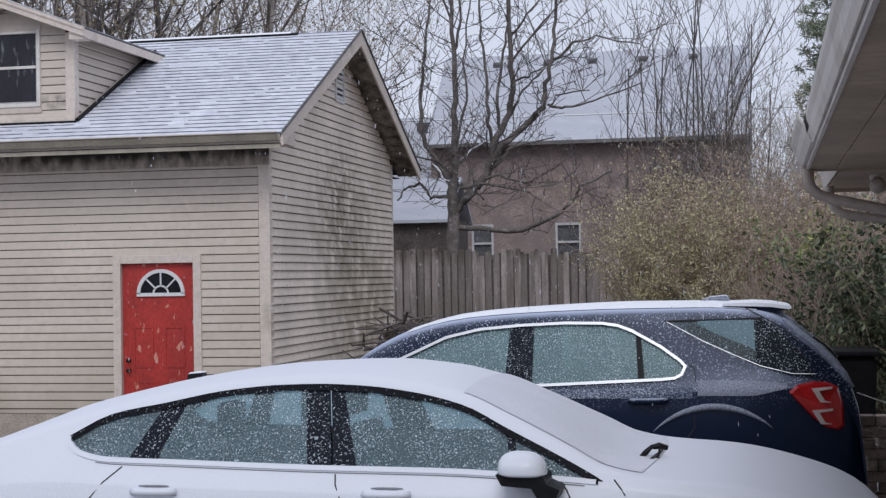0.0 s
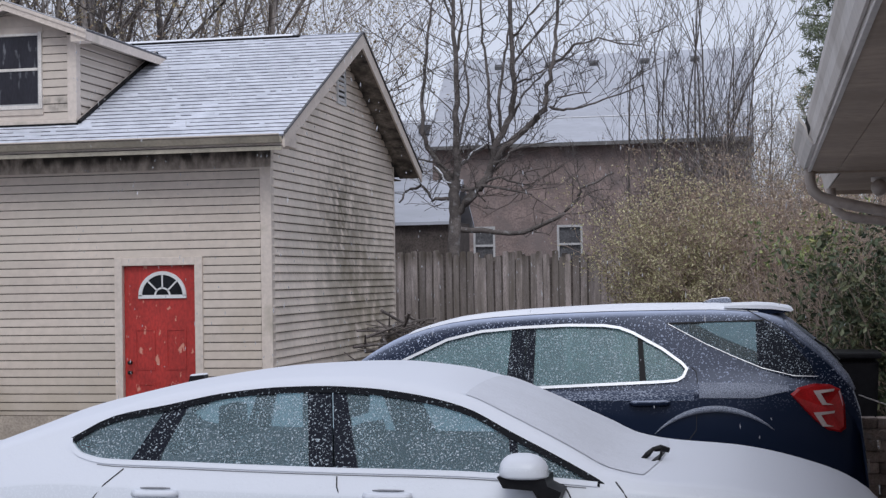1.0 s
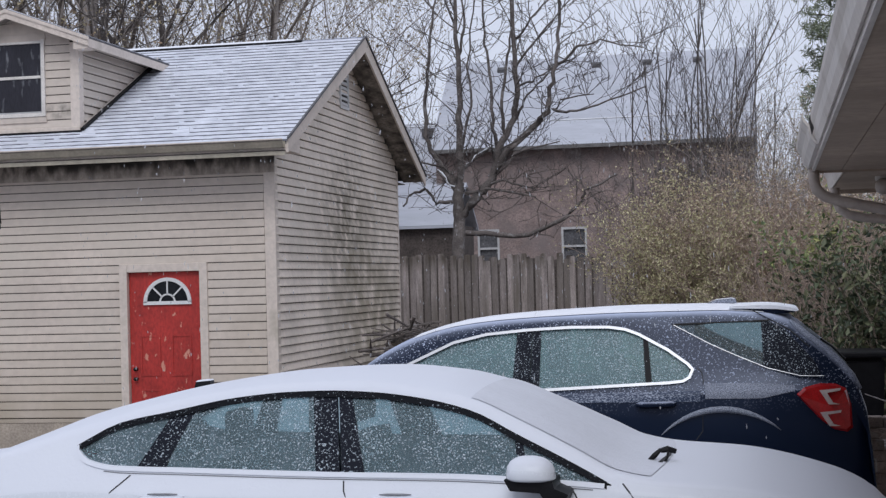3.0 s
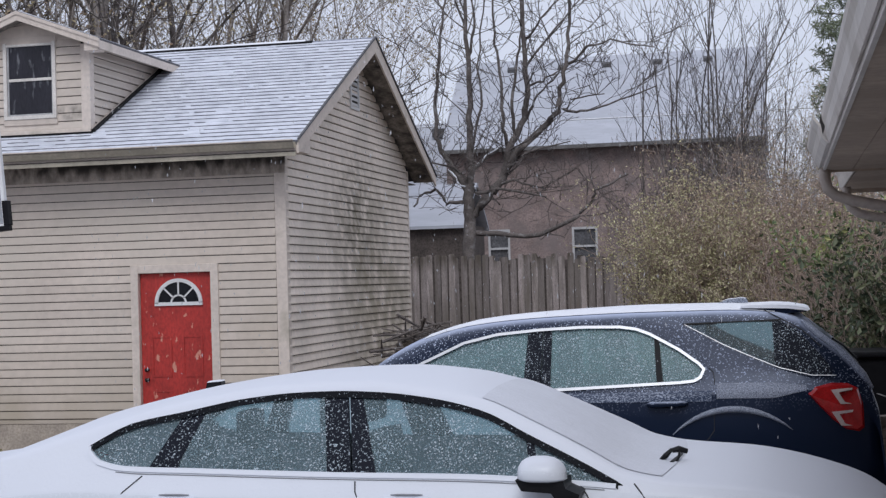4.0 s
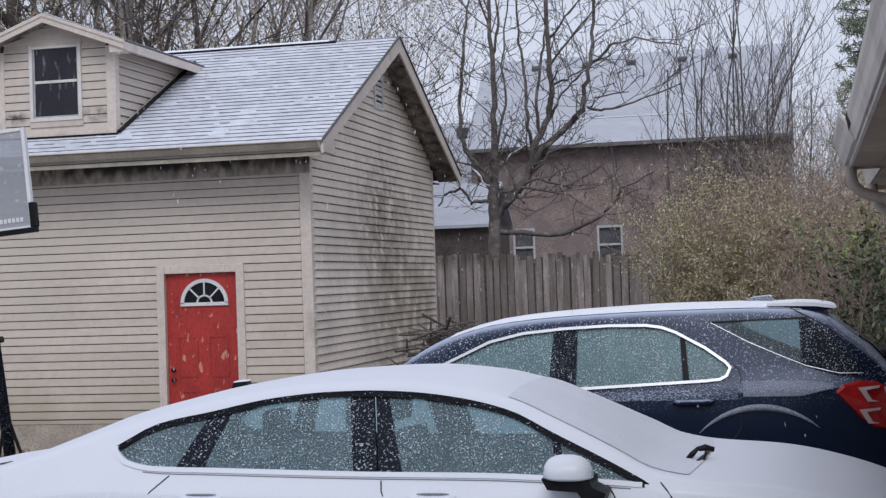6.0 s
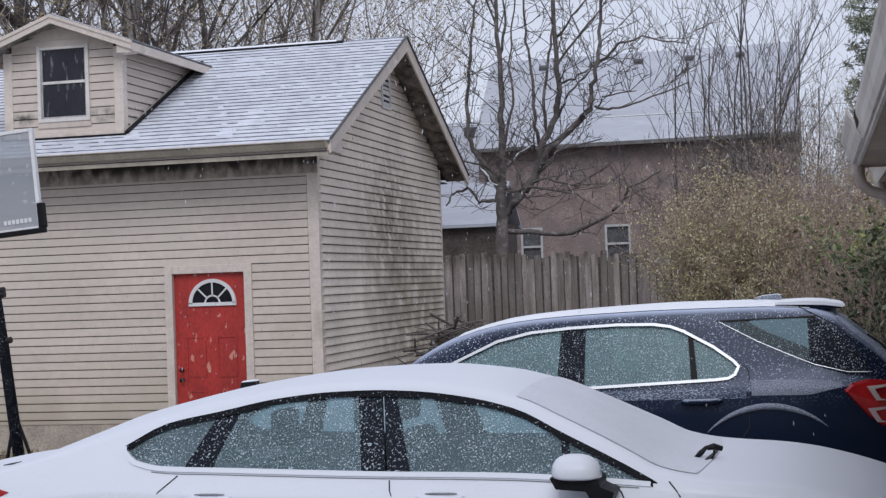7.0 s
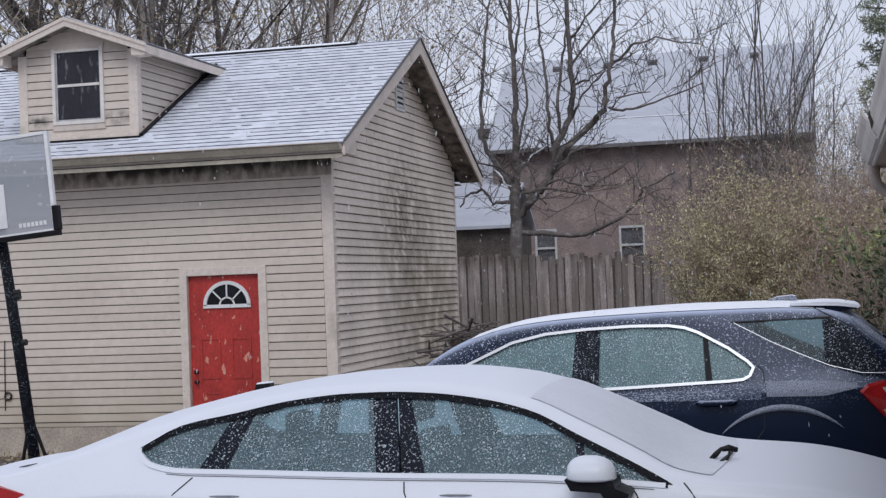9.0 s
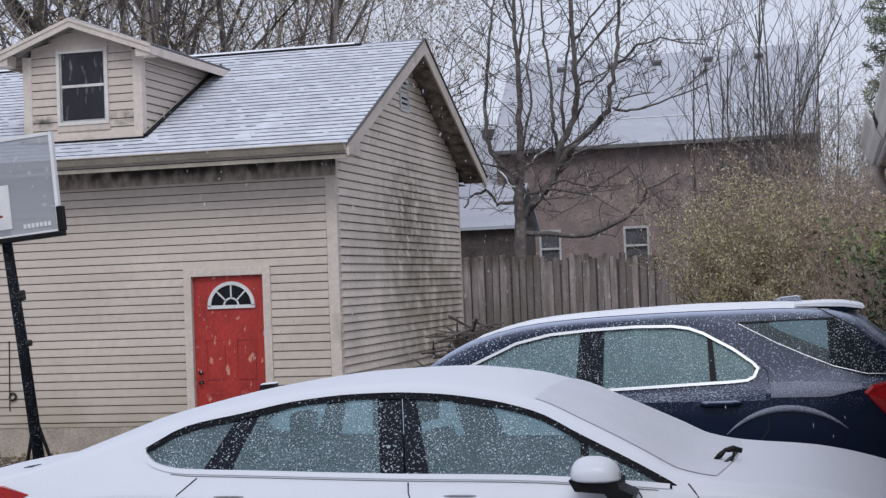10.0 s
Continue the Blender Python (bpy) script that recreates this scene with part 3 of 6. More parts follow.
# ================= vehicles =================
def coated(name, paint, rough, snow=(0.70, 0.725, 0.78), full=(0.62, 0.86), speck=(0.06, 0.5), fine=95.0, cover=0.56, metal=0.0, coat=0.6):
    """Car paint on which snow lies: closed on faces that look up, flecks on faces that lean back, none on upright ones."""
    m = bpy.data.materials.new(name)
    m.use_nodes = True
    nt = m.node_tree
    N, L = nt.nodes, nt.links
    b = N["Principled BSDF"]
    g = N.new("ShaderNodeNewGeometry")
    sep = N.new("ShaderNodeSeparateXYZ")
    L.new(g.outputs["Normal"], sep.inputs[0])

    def rng(src, a, c, lo=0.0, hi=1.0):
        r = N.new("ShaderNodeMapRange")
        for i, v in ((1, a), (2, c), (3, lo), (4, hi)):
            r.inputs[i].default_value = v
        L.new(src, r.inputs[0])
        return r.outputs[0]

    def math2(op, a, c):
        n = N.new("ShaderNodeMath")
        n.operation = op
        for i, v in ((0, a), (1, c)):
            if isinstance(v, (int, float)):
                n.inputs[i].default_value = v
            else:
                L.new(v, n.inputs[i])
        return n.outputs[0]

    def noi(sc, det):
        n = N.new("ShaderNodeTexNoise")
        n.inputs["Scale"].default_value, n.inputs["Detail"].default_value = sc, det
        L.new(g.outputs["Position"], n.inputs["Vector"])
        return n.outputs[0]

    wob = math2("ADD", sep.outputs[2], math2("MULTIPLY", math2("SUBTRACT", noi(3.0, 3.0), 0.5), 0.12))
    lying = rng(wob, *full)
    lean = rng(sep.outputs[2], *speck)
    fleck = math2("MULTIPLY", math2("MULTIPLY", rng(noi(fine, 1.0), cover, cover + 0.05), lean), rng(noi(6.0, 3.0), 0.3, 0.6, 0.35, 1.0))
    haze = math2("MULTIPLY", lean, 0.006)
    mask = math2("MAXIMUM", lying, math2("MAXIMUM", fleck, haze))
    mx = N.new("ShaderNodeMixRGB")
    L.new(mask, mx.inputs[0])
    mx.inputs[1].default_value, mx.inputs[2].default_value = (*paint, 1), (*snow, 1)
    L.new(mx.outputs[0], b.inputs["Base Color"])
    L.new(rng(mask, 0, 1, rough, 0.75), b.inputs["Roughness"])
    L.new(rng(mask, 0, 0.6, coat, 0.0), b.inputs["Coat Weight"])
    b.inputs["Coat Roughness"].default_value = 0.06
    L.new(rng(mask, 0, 0.5, metal, 0.0), b.inputs["Metallic"])
    bn = N.new("ShaderNodeBump")
    bn.inputs["Strength"].default_value, bn.inputs["Distance"].default_value = 0.25, 0.004
    L.new(math2("MULTIPLY", mask, noi(60.0, 4.0)), bn.inputs["Height"])
    L.new(bn.outputs[0], b.inputs["Normal"])
    return m


def flecked(name, base, rough, snow=(0.47, 0.54, 0.60), cover=0.6, see=0.0, fine=70.0, tint=(0.72, 0.90, 0.90), soft=0.12, stretch=(1, 1, 1), spec=0.5):
    """Glass or black trim with small flecks of snow; see: how far the pane lets light through."""
    m = bpy.data.materials.new(name)
    m.use_nodes = True
    nt = m.node_tree
    N, L = nt.nodes, nt.links
    b, out = N["Principled BSDF"], N["Material Output"]
    b.inputs["Specular IOR Level"].default_value = spec
    g = N.new("ShaderNodeNewGeometry")
    mp = N.new("ShaderNodeMapping")
    mp.inputs["Scale"].default_value = stretch
    L.new(g.outputs["Position"], mp.inputs[0])
    n = N.new("ShaderNodeTexNoise")
    n.inputs["Scale"].default_value, n.inputs["Detail"].default_value = fine, 2.0
    n2 = N.new("ShaderNodeTexNoise")
    n2.inputs["Scale"].default_value, n2.inputs["Detail"].default_value = 5.0, 3.0
    for q in (n, n2):
        L.new(mp.outputs[0], q.inputs["Vector"])
    ad = N.new("ShaderNodeMath")
    ad.operation = "MULTIPLY_ADD"
    L.new(n2.outputs[0], ad.inputs[0])
    ad.inputs[1].default_value = 0.16
    L.new(n.outputs[0], ad.inputs[2])
    r = N.new("ShaderNodeMapRange")
    r.inputs[1].default_value, r.inputs[2].default_value = cover + 0.08, cover + 0.08 + soft
    L.new(ad.outputs[0], r.inputs[0])
    mx = N.new("ShaderNodeMixRGB")
    mx.inputs[1].default_value, mx.inputs[2].default_value = (*base, 1), (*snow, 1)
    L.new(r.outputs[0], mx.inputs[0])
    L.new(mx.outputs[0], b.inputs["Base Color"])
    rr = N.new("ShaderNodeMapRange")
    rr.inputs[3].default_value, rr.inputs[4].default_value = rough, 0.8
    L.new(r.outputs[0], rr.inputs[0])
    L.new(rr.outputs[0], b.inputs["Roughness"])
    if see:
        tr = N.new("ShaderNodeBsdfTransparent")
        tr.inputs[0].default_value = (*tint, 1)
        ms = N.new("ShaderNodeMixShader")
        fr = N.new("ShaderNodeMapRange")
        fr.inputs[3].default_value, fr.inputs[4].default_value = 1 - see, 1.0
        L.new(r.outputs[0], fr.inputs[0])
        L.new(fr.outputs[0], ms.inputs[0])
        L.new(tr.outputs[0], ms.inputs[1])
        L.new(b.outputs[0], ms.inputs[2])
        L.new(ms.outputs[0], out.inputs["Surface"])
    return m


WHITE_PAINT = coated("white_paint_under_snow", (0.71, 0.745, 0.805), 0.25, snow=(0.655, 0.68, 0.745), full=(0.25, 0.6))
NAVY_PAINT = coated("navy_paint_with_snow_flecks", (0.009, 0.016, 0.037), 0.28, full=(0.43, 0.98), speck=(0.10, 0.5), fine=78.0, cover=0.605, metal=0.2, coat=0.07, snow=(0.46, 0.52, 0.67))
NAVY_PAINT.node_tree.nodes["Principled BSDF"].inputs["Specular IOR Level"].default_value = 0.14
CAR_GLASS = flecked("frosted_teal_car_glass", (0.20, 0.26, 0.285), 0.10, cover=0.555, see=0.70, fine=125, spec=0.15, tint=(0.78, 0.89, 0.91))
def frost_glass(name, tone, see):
    """A far-side pane under thin snow: daylight glows through the frost."""
    m = bpy.data.materials.new(name)
    m.use_nodes = True
    N, L = m.node_tree.nodes, m.node_tree.links
    tl, tr, ms = N.new("ShaderNodeBsdfTranslucent"), N.new("ShaderNodeBsdfTransparent"), N.new("ShaderNodeMixShader")
    n, r, g = N.new("ShaderNodeTexNoise"), N.new("ShaderNodeMapRange"), N.new("ShaderNodeNewGeometry")
    n.inputs["Scale"].default_value, n.inputs["Detail"].default_value = 7.0, 5.0
    L.new(g.outputs["Position"], n.inputs["Vector"])
    L.new(n.outputs[0], r.inputs[0])
    r.inputs[1].default_value, r.inputs[2].default_value = 0.3, 0.7
    r.inputs[3].default_value, r.inputs[4].default_value = see + 0.12, see - 0.12
    L.new(r.outputs[0], ms.inputs[0])
    tl.inputs[0].default_value, tr.inputs[0].default_value = (*tone, 1), (0.8, 0.92, 0.94, 1)
    L.new(tl.outputs[0], ms.inputs[1]), L.new(tr.outputs[0], ms.inputs[2])
    L.new(ms.outputs[0], N["Material Output"].inputs["Surface"])
    return m


FROST_GLASS = frost_glass("snow_lit_far_glass", (0.80, 0.90, 0.93), 0.35)
CLEAR_GLASS = flecked("clear_far_glass", (0.16, 0.25, 0.28), 0.1, cover=0.66, see=0.88, fine=120, spec=0.2)
SUV_GLASS = flecked("frosted_green_car_glass", (0.27, 0.37, 0.395), 0.15, cover=0.565, see=0.60, fine=90, spec=0.2)
SURROUND = flecked("black_window_moulding", (0.008, 0.009, 0.012), 0.5, cover=0.635, fine=90, spec=0.05)
BLACK_TRIM = flecked("black_trim_with_snow", (0.012, 0.014, 0.021), 0.45, cover=0.585, fine=100, spec=0.05)
TINTED = flecked("tinted_rear_glass", (0.022, 0.029, 0.037), 0.3, cover=0.585, fine=85, spec=0.15, see=0.42, tint=(0.72, 0.80, 0.84))
# Snow dust, its paler base also painting the sky sheen of the SUV shoulder.
DUSTED = flecked("snow_and_sheen_navy", (0.09, 0.105, 0.145), 0.5, snow=(0.42, 0.455, 0.54), cover=0.36, fine=170, soft=0.34, spec=0.2, stretch=(0.7, 1, 1.3))
QUARTER_GLASS = flecked("tinted_quarter_glass", (0.10, 0.13, 0.15), 0.15, cover=0.60, see=0.72, fine=85, spec=0.2, tint=(0.68, 0.80, 0.82))
DUSTED_THIN = flecked("thin_snow_and_sheen_navy", (0.03, 0.045, 0.085), 0.4, snow=(0.36, 0.40, 0.49), cover=0.47, fine=110, soft=0.2, spec=0.2, stretch=(0.6, 1, 1.3))
CHROME = mat("bright_chrome", (0.38, 0.39, 0.415), 0.34, metal=1.0, var=0.03)
THIN_SNOW = mat("thin_snow_on_windscreen", (0.60, 0.62, 0.68), 0.8, var=0.03, scale=3, bump=0.4, bscale=60)
TAIL_RED = mat("red_tail_lamp", (0.42, 0.012, 0.014), 0.12, var=0.2, scale=10, spec=0.7)
TAIL_CLEAR = mat("clear_lamp_insert", (0.55, 0.45, 0.42), 0.2, var=0.1)
CABIN = mat("grey_cabin_trim", (0.10, 0.11, 0.115), 0.8, var=0.15, scale=8)
SEAT = mat("grey_seat_cloth", (0.13, 0.14, 0.15), 0.9, var=0.15, scale=20)
TYRE = mat("tyre_rubber", (0.022, 0.022, 0.023), 0.85, var=0.2, scale=30, bump=0.4, bscale=60)
RIM = mat("alloy_rim", (0.45, 0.46, 0.48), 0.35, metal=1.0, var=0.1)
WAIST_GAP = mat("grey_waist_joint", (0.24, 0.25, 0.27), 0.6, var=0.1)
GAP = mat("panel_gap", (0.03, 0.03, 0.035), 0.7, var=0.1)


def smooth_curve(pts):
    """Monotone cubic through the points, held level past the ends."""
    xs, ys = np.array([p[0] for p in pts], float), np.array([p[1] for p in pts], float)
    h, d = np.diff(xs), np.diff(ys) / np.diff(xs)
    m = np.zeros(len(xs))
    for i in range(1, len(xs) - 1):
        m[i] = 0 if d[i - 1] * d[i] <= 0 else 3 * (h[i - 1] + h[i]) / ((2 * h[i] + h[i - 1]) / d[i - 1] + (h[i] + 2 * h[i - 1]) / d[i])
    m[0], m[-1] = d[0], d[-1]

    def f(x):
        if x <= xs[0]:
            return float(ys[0])
        if x >= xs[-1]:
            return float(ys[-1])
        i = int(np.searchsorted(xs, x) - 1)
        t = (x - xs[i]) / h[i]
        return float((2 * t**3 - 3 * t**2 + 1) * ys[i] + (t**3 - 2 * t**2 + t) * h[i] * m[i] + (-2 * t**3 + 3 * t**2) * ys[i + 1] + (t**3 - t**2) * h[i] * m[i + 1])
    return f


def inset(poly, d):
    """The outline moved inwards by d (outline running clockwise or not)."""
    n = len(poly)
    area = sum(poly[i][0] * poly[(i + 1) % n][1] - poly[(i + 1) % n][0] * poly[i][1] for i in range(n))
    s = 1 if area > 0 else -1
    out = []
    for i in range(n):
        p, a, b = Vector(poly[i]), Vector(poly[i - 1]), Vector(poly[(i + 1) % n])
        e, f = (p - a).normalized(), (b - p).normalized()
        u, v = Vector((-e.y, e.x)) * s, Vector((-f.y, f.x)) * s
        w = (u + v)
        w = w.normalized() if w.length > 1e-6 else u
        out.append(tuple(p + w * d / max(0.45, w.dot(u))))
    return out


class Shell:
    """A car body from side profiles: roof line, roof edge, shoulder, plan and the window opening (low and high line)."""

    def __init__(self, top, edge, shoulder, plan, low, high, side, rear, front, crease=0.10, crown=2.4, second=None):
        self.top, self.edge, self.shoulder, self.plan = (smooth_curve(c) for c in (top, edge, shoulder, plan))
        self.low, self.high, self.side, self.crease, self.crown = smooth_curve(low), smooth_curve(high), side, crease, crown
        self.h0, self.h1 = low[0][0], low[-1][0]
        self.rear, self.front = rear, front
        self.low2, self.high2 = (smooth_curve(c) for c in second) if second else (None, None)
        self.g0, self.g1 = (second[0][0][0], second[0][-1][0]) if second else (9, 9)

    def hw(self, z):
        w0, s, z0 = self.side
        return w0 - s * (z - z0)

    def section(self, x):
        P, zs, zr, zt = self.plan(x), self.shoulder(x), self.edge(x), self.top(x)
        zr = max(zr, zs + 0.03)
        zt = max(zt, zr + 0.004)
        if self.h0 <= x <= self.h1:
            zb, zu = self.low(x), self.high(x)
        elif self.g0 <= x <= self.g1:
            zb, zu = self.low2(x), self.high2(x)
        else:
            zb = zs + (zr - zs) * 0.35
            zu = zs + (zr - zs) * 0.7
        zb = max(zb, zs + 0.008)
        zu = min(max(zu, zb + 0.0005), zr - 0.006)
        base = min(0.24, zs - 0.1)
        w0 = self.side[0]
        pts = [(w0 * 0.93 * P, base), (w0 * 0.985 * P, base + 0.12 * (zs - base)), (w0 * 1.025 * P, base + 0.5 * (zs - base)), (w0 * 1.035 * P, zs - self.crease), (w0 * 1.028 * P, zs - self.crease + 0.015)]
        pts += [(self.hw(z) * P, z) for z in (zs, zb, zu, zr - 0.03 if zr - 0.03 > zu else (zu + zr) / 2)]
        wr = (self.hw(zr) - 0.012) * P
        pts += [(wr, zr)]
        for k in (0.94, 0.82, 0.62, 0.36, 0.0):
            pts.append((wr * k, zr + (zt - zr) * (1 - k ** self.crown)))
        return pts

    def body(self, parent, material, name="body", label=""):
        xs = sorted(set([round(v, 3) for v in np.linspace(self.rear, self.front, 110)] + [self.h0, self.h1] + ([self.g0, self.g1] if self.low2 else []) + [self.rear + 0.015, self.front - 0.015]))
        verts, faces = [], []
        n = len(self.section(xs[0]))
        for x in xs:
            s = self.section(x)
            verts += [(x, -a, z) for a, z in s] + [(x, a, z) for a, z in s[:-1]]
        m = 2 * n - 1
        def vid(i, j):
            return i * m + (j if j < n else n + (2 * n - 2 - j))
        for i in range(len(xs) - 1):
            mid = (xs[i] + xs[i + 1]) / 2
            for j in range(2 * n - 2):
                row = j if j < n - 1 else 2 * n - 3 - j
                if row == 6 and (self.h0 < mid < self.h1 or self.g0 < mid < self.g1):
                    continue
                faces.append((vid(i, j), vid(i + 1, j), vid(i + 1, j + 1), vid(i, j + 1)))
        for i in (0, len(xs) - 1):
            faces.append(tuple(vid(i, j) for j in range(2 * n - 1))[:: 1 if i else -1])
        me = mesh_of(name, verts, faces, (material,), smooth=True)
        bm = bmesh.new()
        bm.from_mesh(me)
        bmesh.ops.recalc_face_normals(bm, faces=bm.faces)
        bm.to_mesh(me)
        bm.free()
        return obj(name, me, parent, label)

    def y_at(self, x, z):
        s = self.section(x)
        return float(np.interp(z, [p[1] for p in s[:10]], [p[0] for p in s[:10]]))

    def plate(self, poly, off, thick=0.006, sgn=-1, bm=None):
        """A flat piece lying in the plane of the side windows, off metres outside it."""
        bm = bm or bmesh.new()
        a = [bm.verts.new((x, sgn * (self.hw(z) + off), z)) for x, z in poly]
        b = [bm.verts.new((x, sgn * (self.hw(z) + off - thick), z)) for x, z in poly]
        n = len(poly)
        bm.faces.new(a), bm.faces.new(b[::-1])
        for i in range(n):
            bm.faces.new((a[i], b[i], b[(i + 1) % n], a[(i + 1) % n]))
        return bm

    def ring(self, poly, width, off, thick=0.01, sgn=-1, bm=None):
        bm = bm or bmesh.new()
        inn = inset(poly, width)
        n = len(poly)
        for i in range(n):
            j = (i + 1) % n
            self.plate([poly[i], poly[j], inn[j], inn[i]], off, thick, sgn, bm)
        bmesh.ops.remove_doubles(bm, verts=bm.verts, dist=0.0004)
        return bm

    def line(self, pts, r=0.003, off=0.001, sgn=-1):
        return tube([(x, sgn * (self.y_at(x, z) + off), z) for x, z in pts], r, 6)

    def cover(self, xa, xb, frac, off, nx=16, ny=14, bow=0.0, narrow=0.0):
        """A sheet lying on the upper skin between xa and xb over frac of its width."""
        verts, faces = [], []
        for i in range(nx + 1):
            for j in range(ny + 1):
                k = (2 * j / ny - 1) * (frac - narrow * i / nx)
                x = xa + (xb + bow * (1 - k * k) - xa) * i / nx
                s = self.section(x)
                w, zr, zt = s[9][0], s[9][1], s[-1][1]
                verts.append((x, w * k, zr + (zt - zr) * (1 - abs(k) ** self.crown) + off))
        for i in range(nx):
            for j in range(ny):
                a = i * (ny + 1) + j
                faces.append((a, a + ny + 1, a + ny + 2, a + 1))
        return verts, faces


def wheel(parent, x, y, r, sgn):
    prof = [(0.6, -0.1), (0.93, -0.11), (1.0, -0.07), (1.0, 0.07), (0.93, 0.11), (0.62, 0.1)]
    bm = bmesh.new()
    rings = []
    for k in range(28):
        a = 2 * math.pi * k / 28
        rings.append([bm.verts.new((x + p * r * math.cos(a), y + w, r + p * r * math.sin(a))) for p, w in prof])
    for k in range(28):
        for j in range(len(prof) - 1):
            bm.faces.new((rings[k][j], rings[(k + 1) % 28][j], rings[(k + 1) % 28][j + 1], rings[k][j + 1]))
    t = part("wheel", bm, TYRE, parent, "black tyre on a spoked alloy rim", True)
    bm = tube([(x, y - 0.08, r), (x, y + 0.08, r)], r * 0.2, 16)
    for k in range(5):
        a = 2 * math.pi * k / 5
        d = Vector((math.cos(a), 0, math.sin(a)))
        tube([Vector((x, y + sgn * 0.09, r)) + d * 0.05, Vector((x, y + sgn * 0.085, r)) + d * r * 0.63], [0.045, 0.035], 6, bm)
    tube([(x, y - 0.02, r), (x, y + 0.02, r)], r * 0.62, 24, bm)
    part("rim", bm, RIM, t, "alloy rim")


def seat(parent, x, y, w, zb, name="seat"):
    bm = box(x - 0.25, x + 0.28, y - w / 2, y + w / 2, zb, zb + 0.16, 0.05)
    prism([(x - 0.28, zb + 0.05), (x - 0.12, zb + 0.1), (x - 0.24, zb + 0.62), (x - 0.36, zb + 0.6)], "y", y - w / 2 + 0.02, y + w / 2 - 0.02, bm)
    s = part(name, bm, SEAT, parent, "grey cloth seat")
    for q in ((y,) if w < 0.7 else (y - w * 0.3, y + w * 0.3)):
        part("headrest", box(x - 0.38, x - 0.28, q - 0.13, q + 0.13, zb + 0.66, zb + 0.86, 0.04), SEAT, s)


def white_sedan():
    car = thing("sedan", "white saloon car under fresh snow with frosted side windows", "car", (-1.85, 7.79, 0))
    sh = Shell(
        top=[(-2.74, 0.80), (-2.70, 1.005), (-2.58, 1.054), (-2.37, 1.083), (-2.15, 1.114), (-2.03, 1.158), (-1.82, 1.238), (-1.59, 1.320), (-1.33, 1.385), (-1.04, 1.444), (-0.57, 1.503), (-0.12, 1.521), (0.27, 1.487), (0.46, 1.425), (0.68, 1.335), (0.84, 1.25), (1.13, 1.098), (1.26, 1.075), (1.67, 1.052), (1.86, 1.018), (2.08, 0.964), (2.23, 0.905), (2.37, 0.815), (2.42, 0.70)],
        edge=[(-2.74, 0.76), (-2.70, 0.95), (-2.40, 1.045), (-2.15, 1.085), (-1.92, 1.145), (-1.46, 1.285), (-1.0, 1.405), (-0.43, 1.476), (-0.1, 1.482), (0.2, 1.445), (0.46, 1.394), (0.68, 1.297), (0.84, 1.222), (0.98, 1.154), (1.13, 1.078), (1.3, 1.042), (1.67, 1.012), (2.08, 0.920), (2.3, 0.825), (2.42, 0.66)],
        shoulder=[(-2.74, 0.70), (-2.6, 0.95), (-2.2, 1.02), (-1.46, 1.095), (-1.24, 1.085), (-0.24, 1.06), (0.44, 1.048), (0.83, 1.03), (1.12, 0.995), (1.6, 0.955), (2.08, 0.855), (2.3, 0.77), (2.42, 0.6)],
        plan=[(-2.74, 0.70), (-2.6, 0.84), (-2.2, 0.95), (-1.5, 1.0), (1.15, 1.0), (1.8, 0.95), (2.2, 0.84), (2.36, 0.7), (2.42, 0.55)],
        low=[(-1.47, 1.195), (-1.40, 1.135), (-1.24, 1.104), (-0.95, 1.096), (-0.24, 1.077), (0.44, 1.066), (0.83, 1.046), (1.12, 1.026)],
        high=[(-1.47, 1.20), (-1.27, 1.303), (-1.01, 1.355), (-0.69, 1.415), (-0.43, 1.438), (-0.24, 1.442), (-0.04, 1.434), (0.2, 1.406), (0.46, 1.346), (0.68, 1.243), (0.98, 1.102), (1.12, 1.03)],
        side=(0.90, 0.6, 1.03), rear=-2.74, front=2.42)
    sh.body(car, WHITE_PAINT, label="white body dusted with snow")
    xs = np.linspace(-1.47, 1.12, 40)
    ol = [(x, sh.low(x) + 0.002) for x in xs] + [(x, sh.high(x)) for x in xs[::-1]]
    for s in (-1, 1):
        def seg(xa_low, xb_low, xa_high, xb_high, dz=0.0):
            n = 14
            lo = [(v, sh.low(v) + dz) for v in np.linspace(xa_low, xb_low, n)]
            return lo + [(v, sh.high(v) - dz) for v in np.linspace(xb_high, xa_high, n)]
        for nm, q in (("quarter_window", seg(-1.45, -1.13, -1.44, -0.99)), ("rear_door_window", seg(-1.0, -0.24, -0.89, -0.31)), ("front_door_window", seg(-0.02, 0.715, -0.15, 0.685)), ("corner_window", seg(0.73, 1.09, 0.70, 1.08))):
            p = part(nm, sh.plate(q, -0.007, 0.005, s), CAR_GLASS if s < 0 else FROST_GLASS, car, "teal side glass flecked with snow")
        bm = bmesh.new()
        up = [(v, sh.high(v)) for v in np.linspace(-1.465, 1.10, 40)]
        for a, b in zip(up, up[1:]):
            sh.plate([(a[0], a[1] + 0.002), (b[0], b[1] + 0.002), (b[0], b[1] - 0.028), (a[0], a[1] - 0.028)], 0.005, 0.02, s, bm)
        bmesh.ops.remove_doubles(bm, verts=bm.verts, dist=0.0005)
        part("window_surround", bm, SURROUND, car, "black window surround with snow flecks")
        part("pillar", sh.plate([(-0.25, sh.low(-0.25)), (-0.135, sh.low(-0.135)), (-0.20, sh.high(-0.2)), (-0.315, sh.high(-0.31))], -0.004, 0.02, s), BLACK_TRIM, car, "black door pillar")
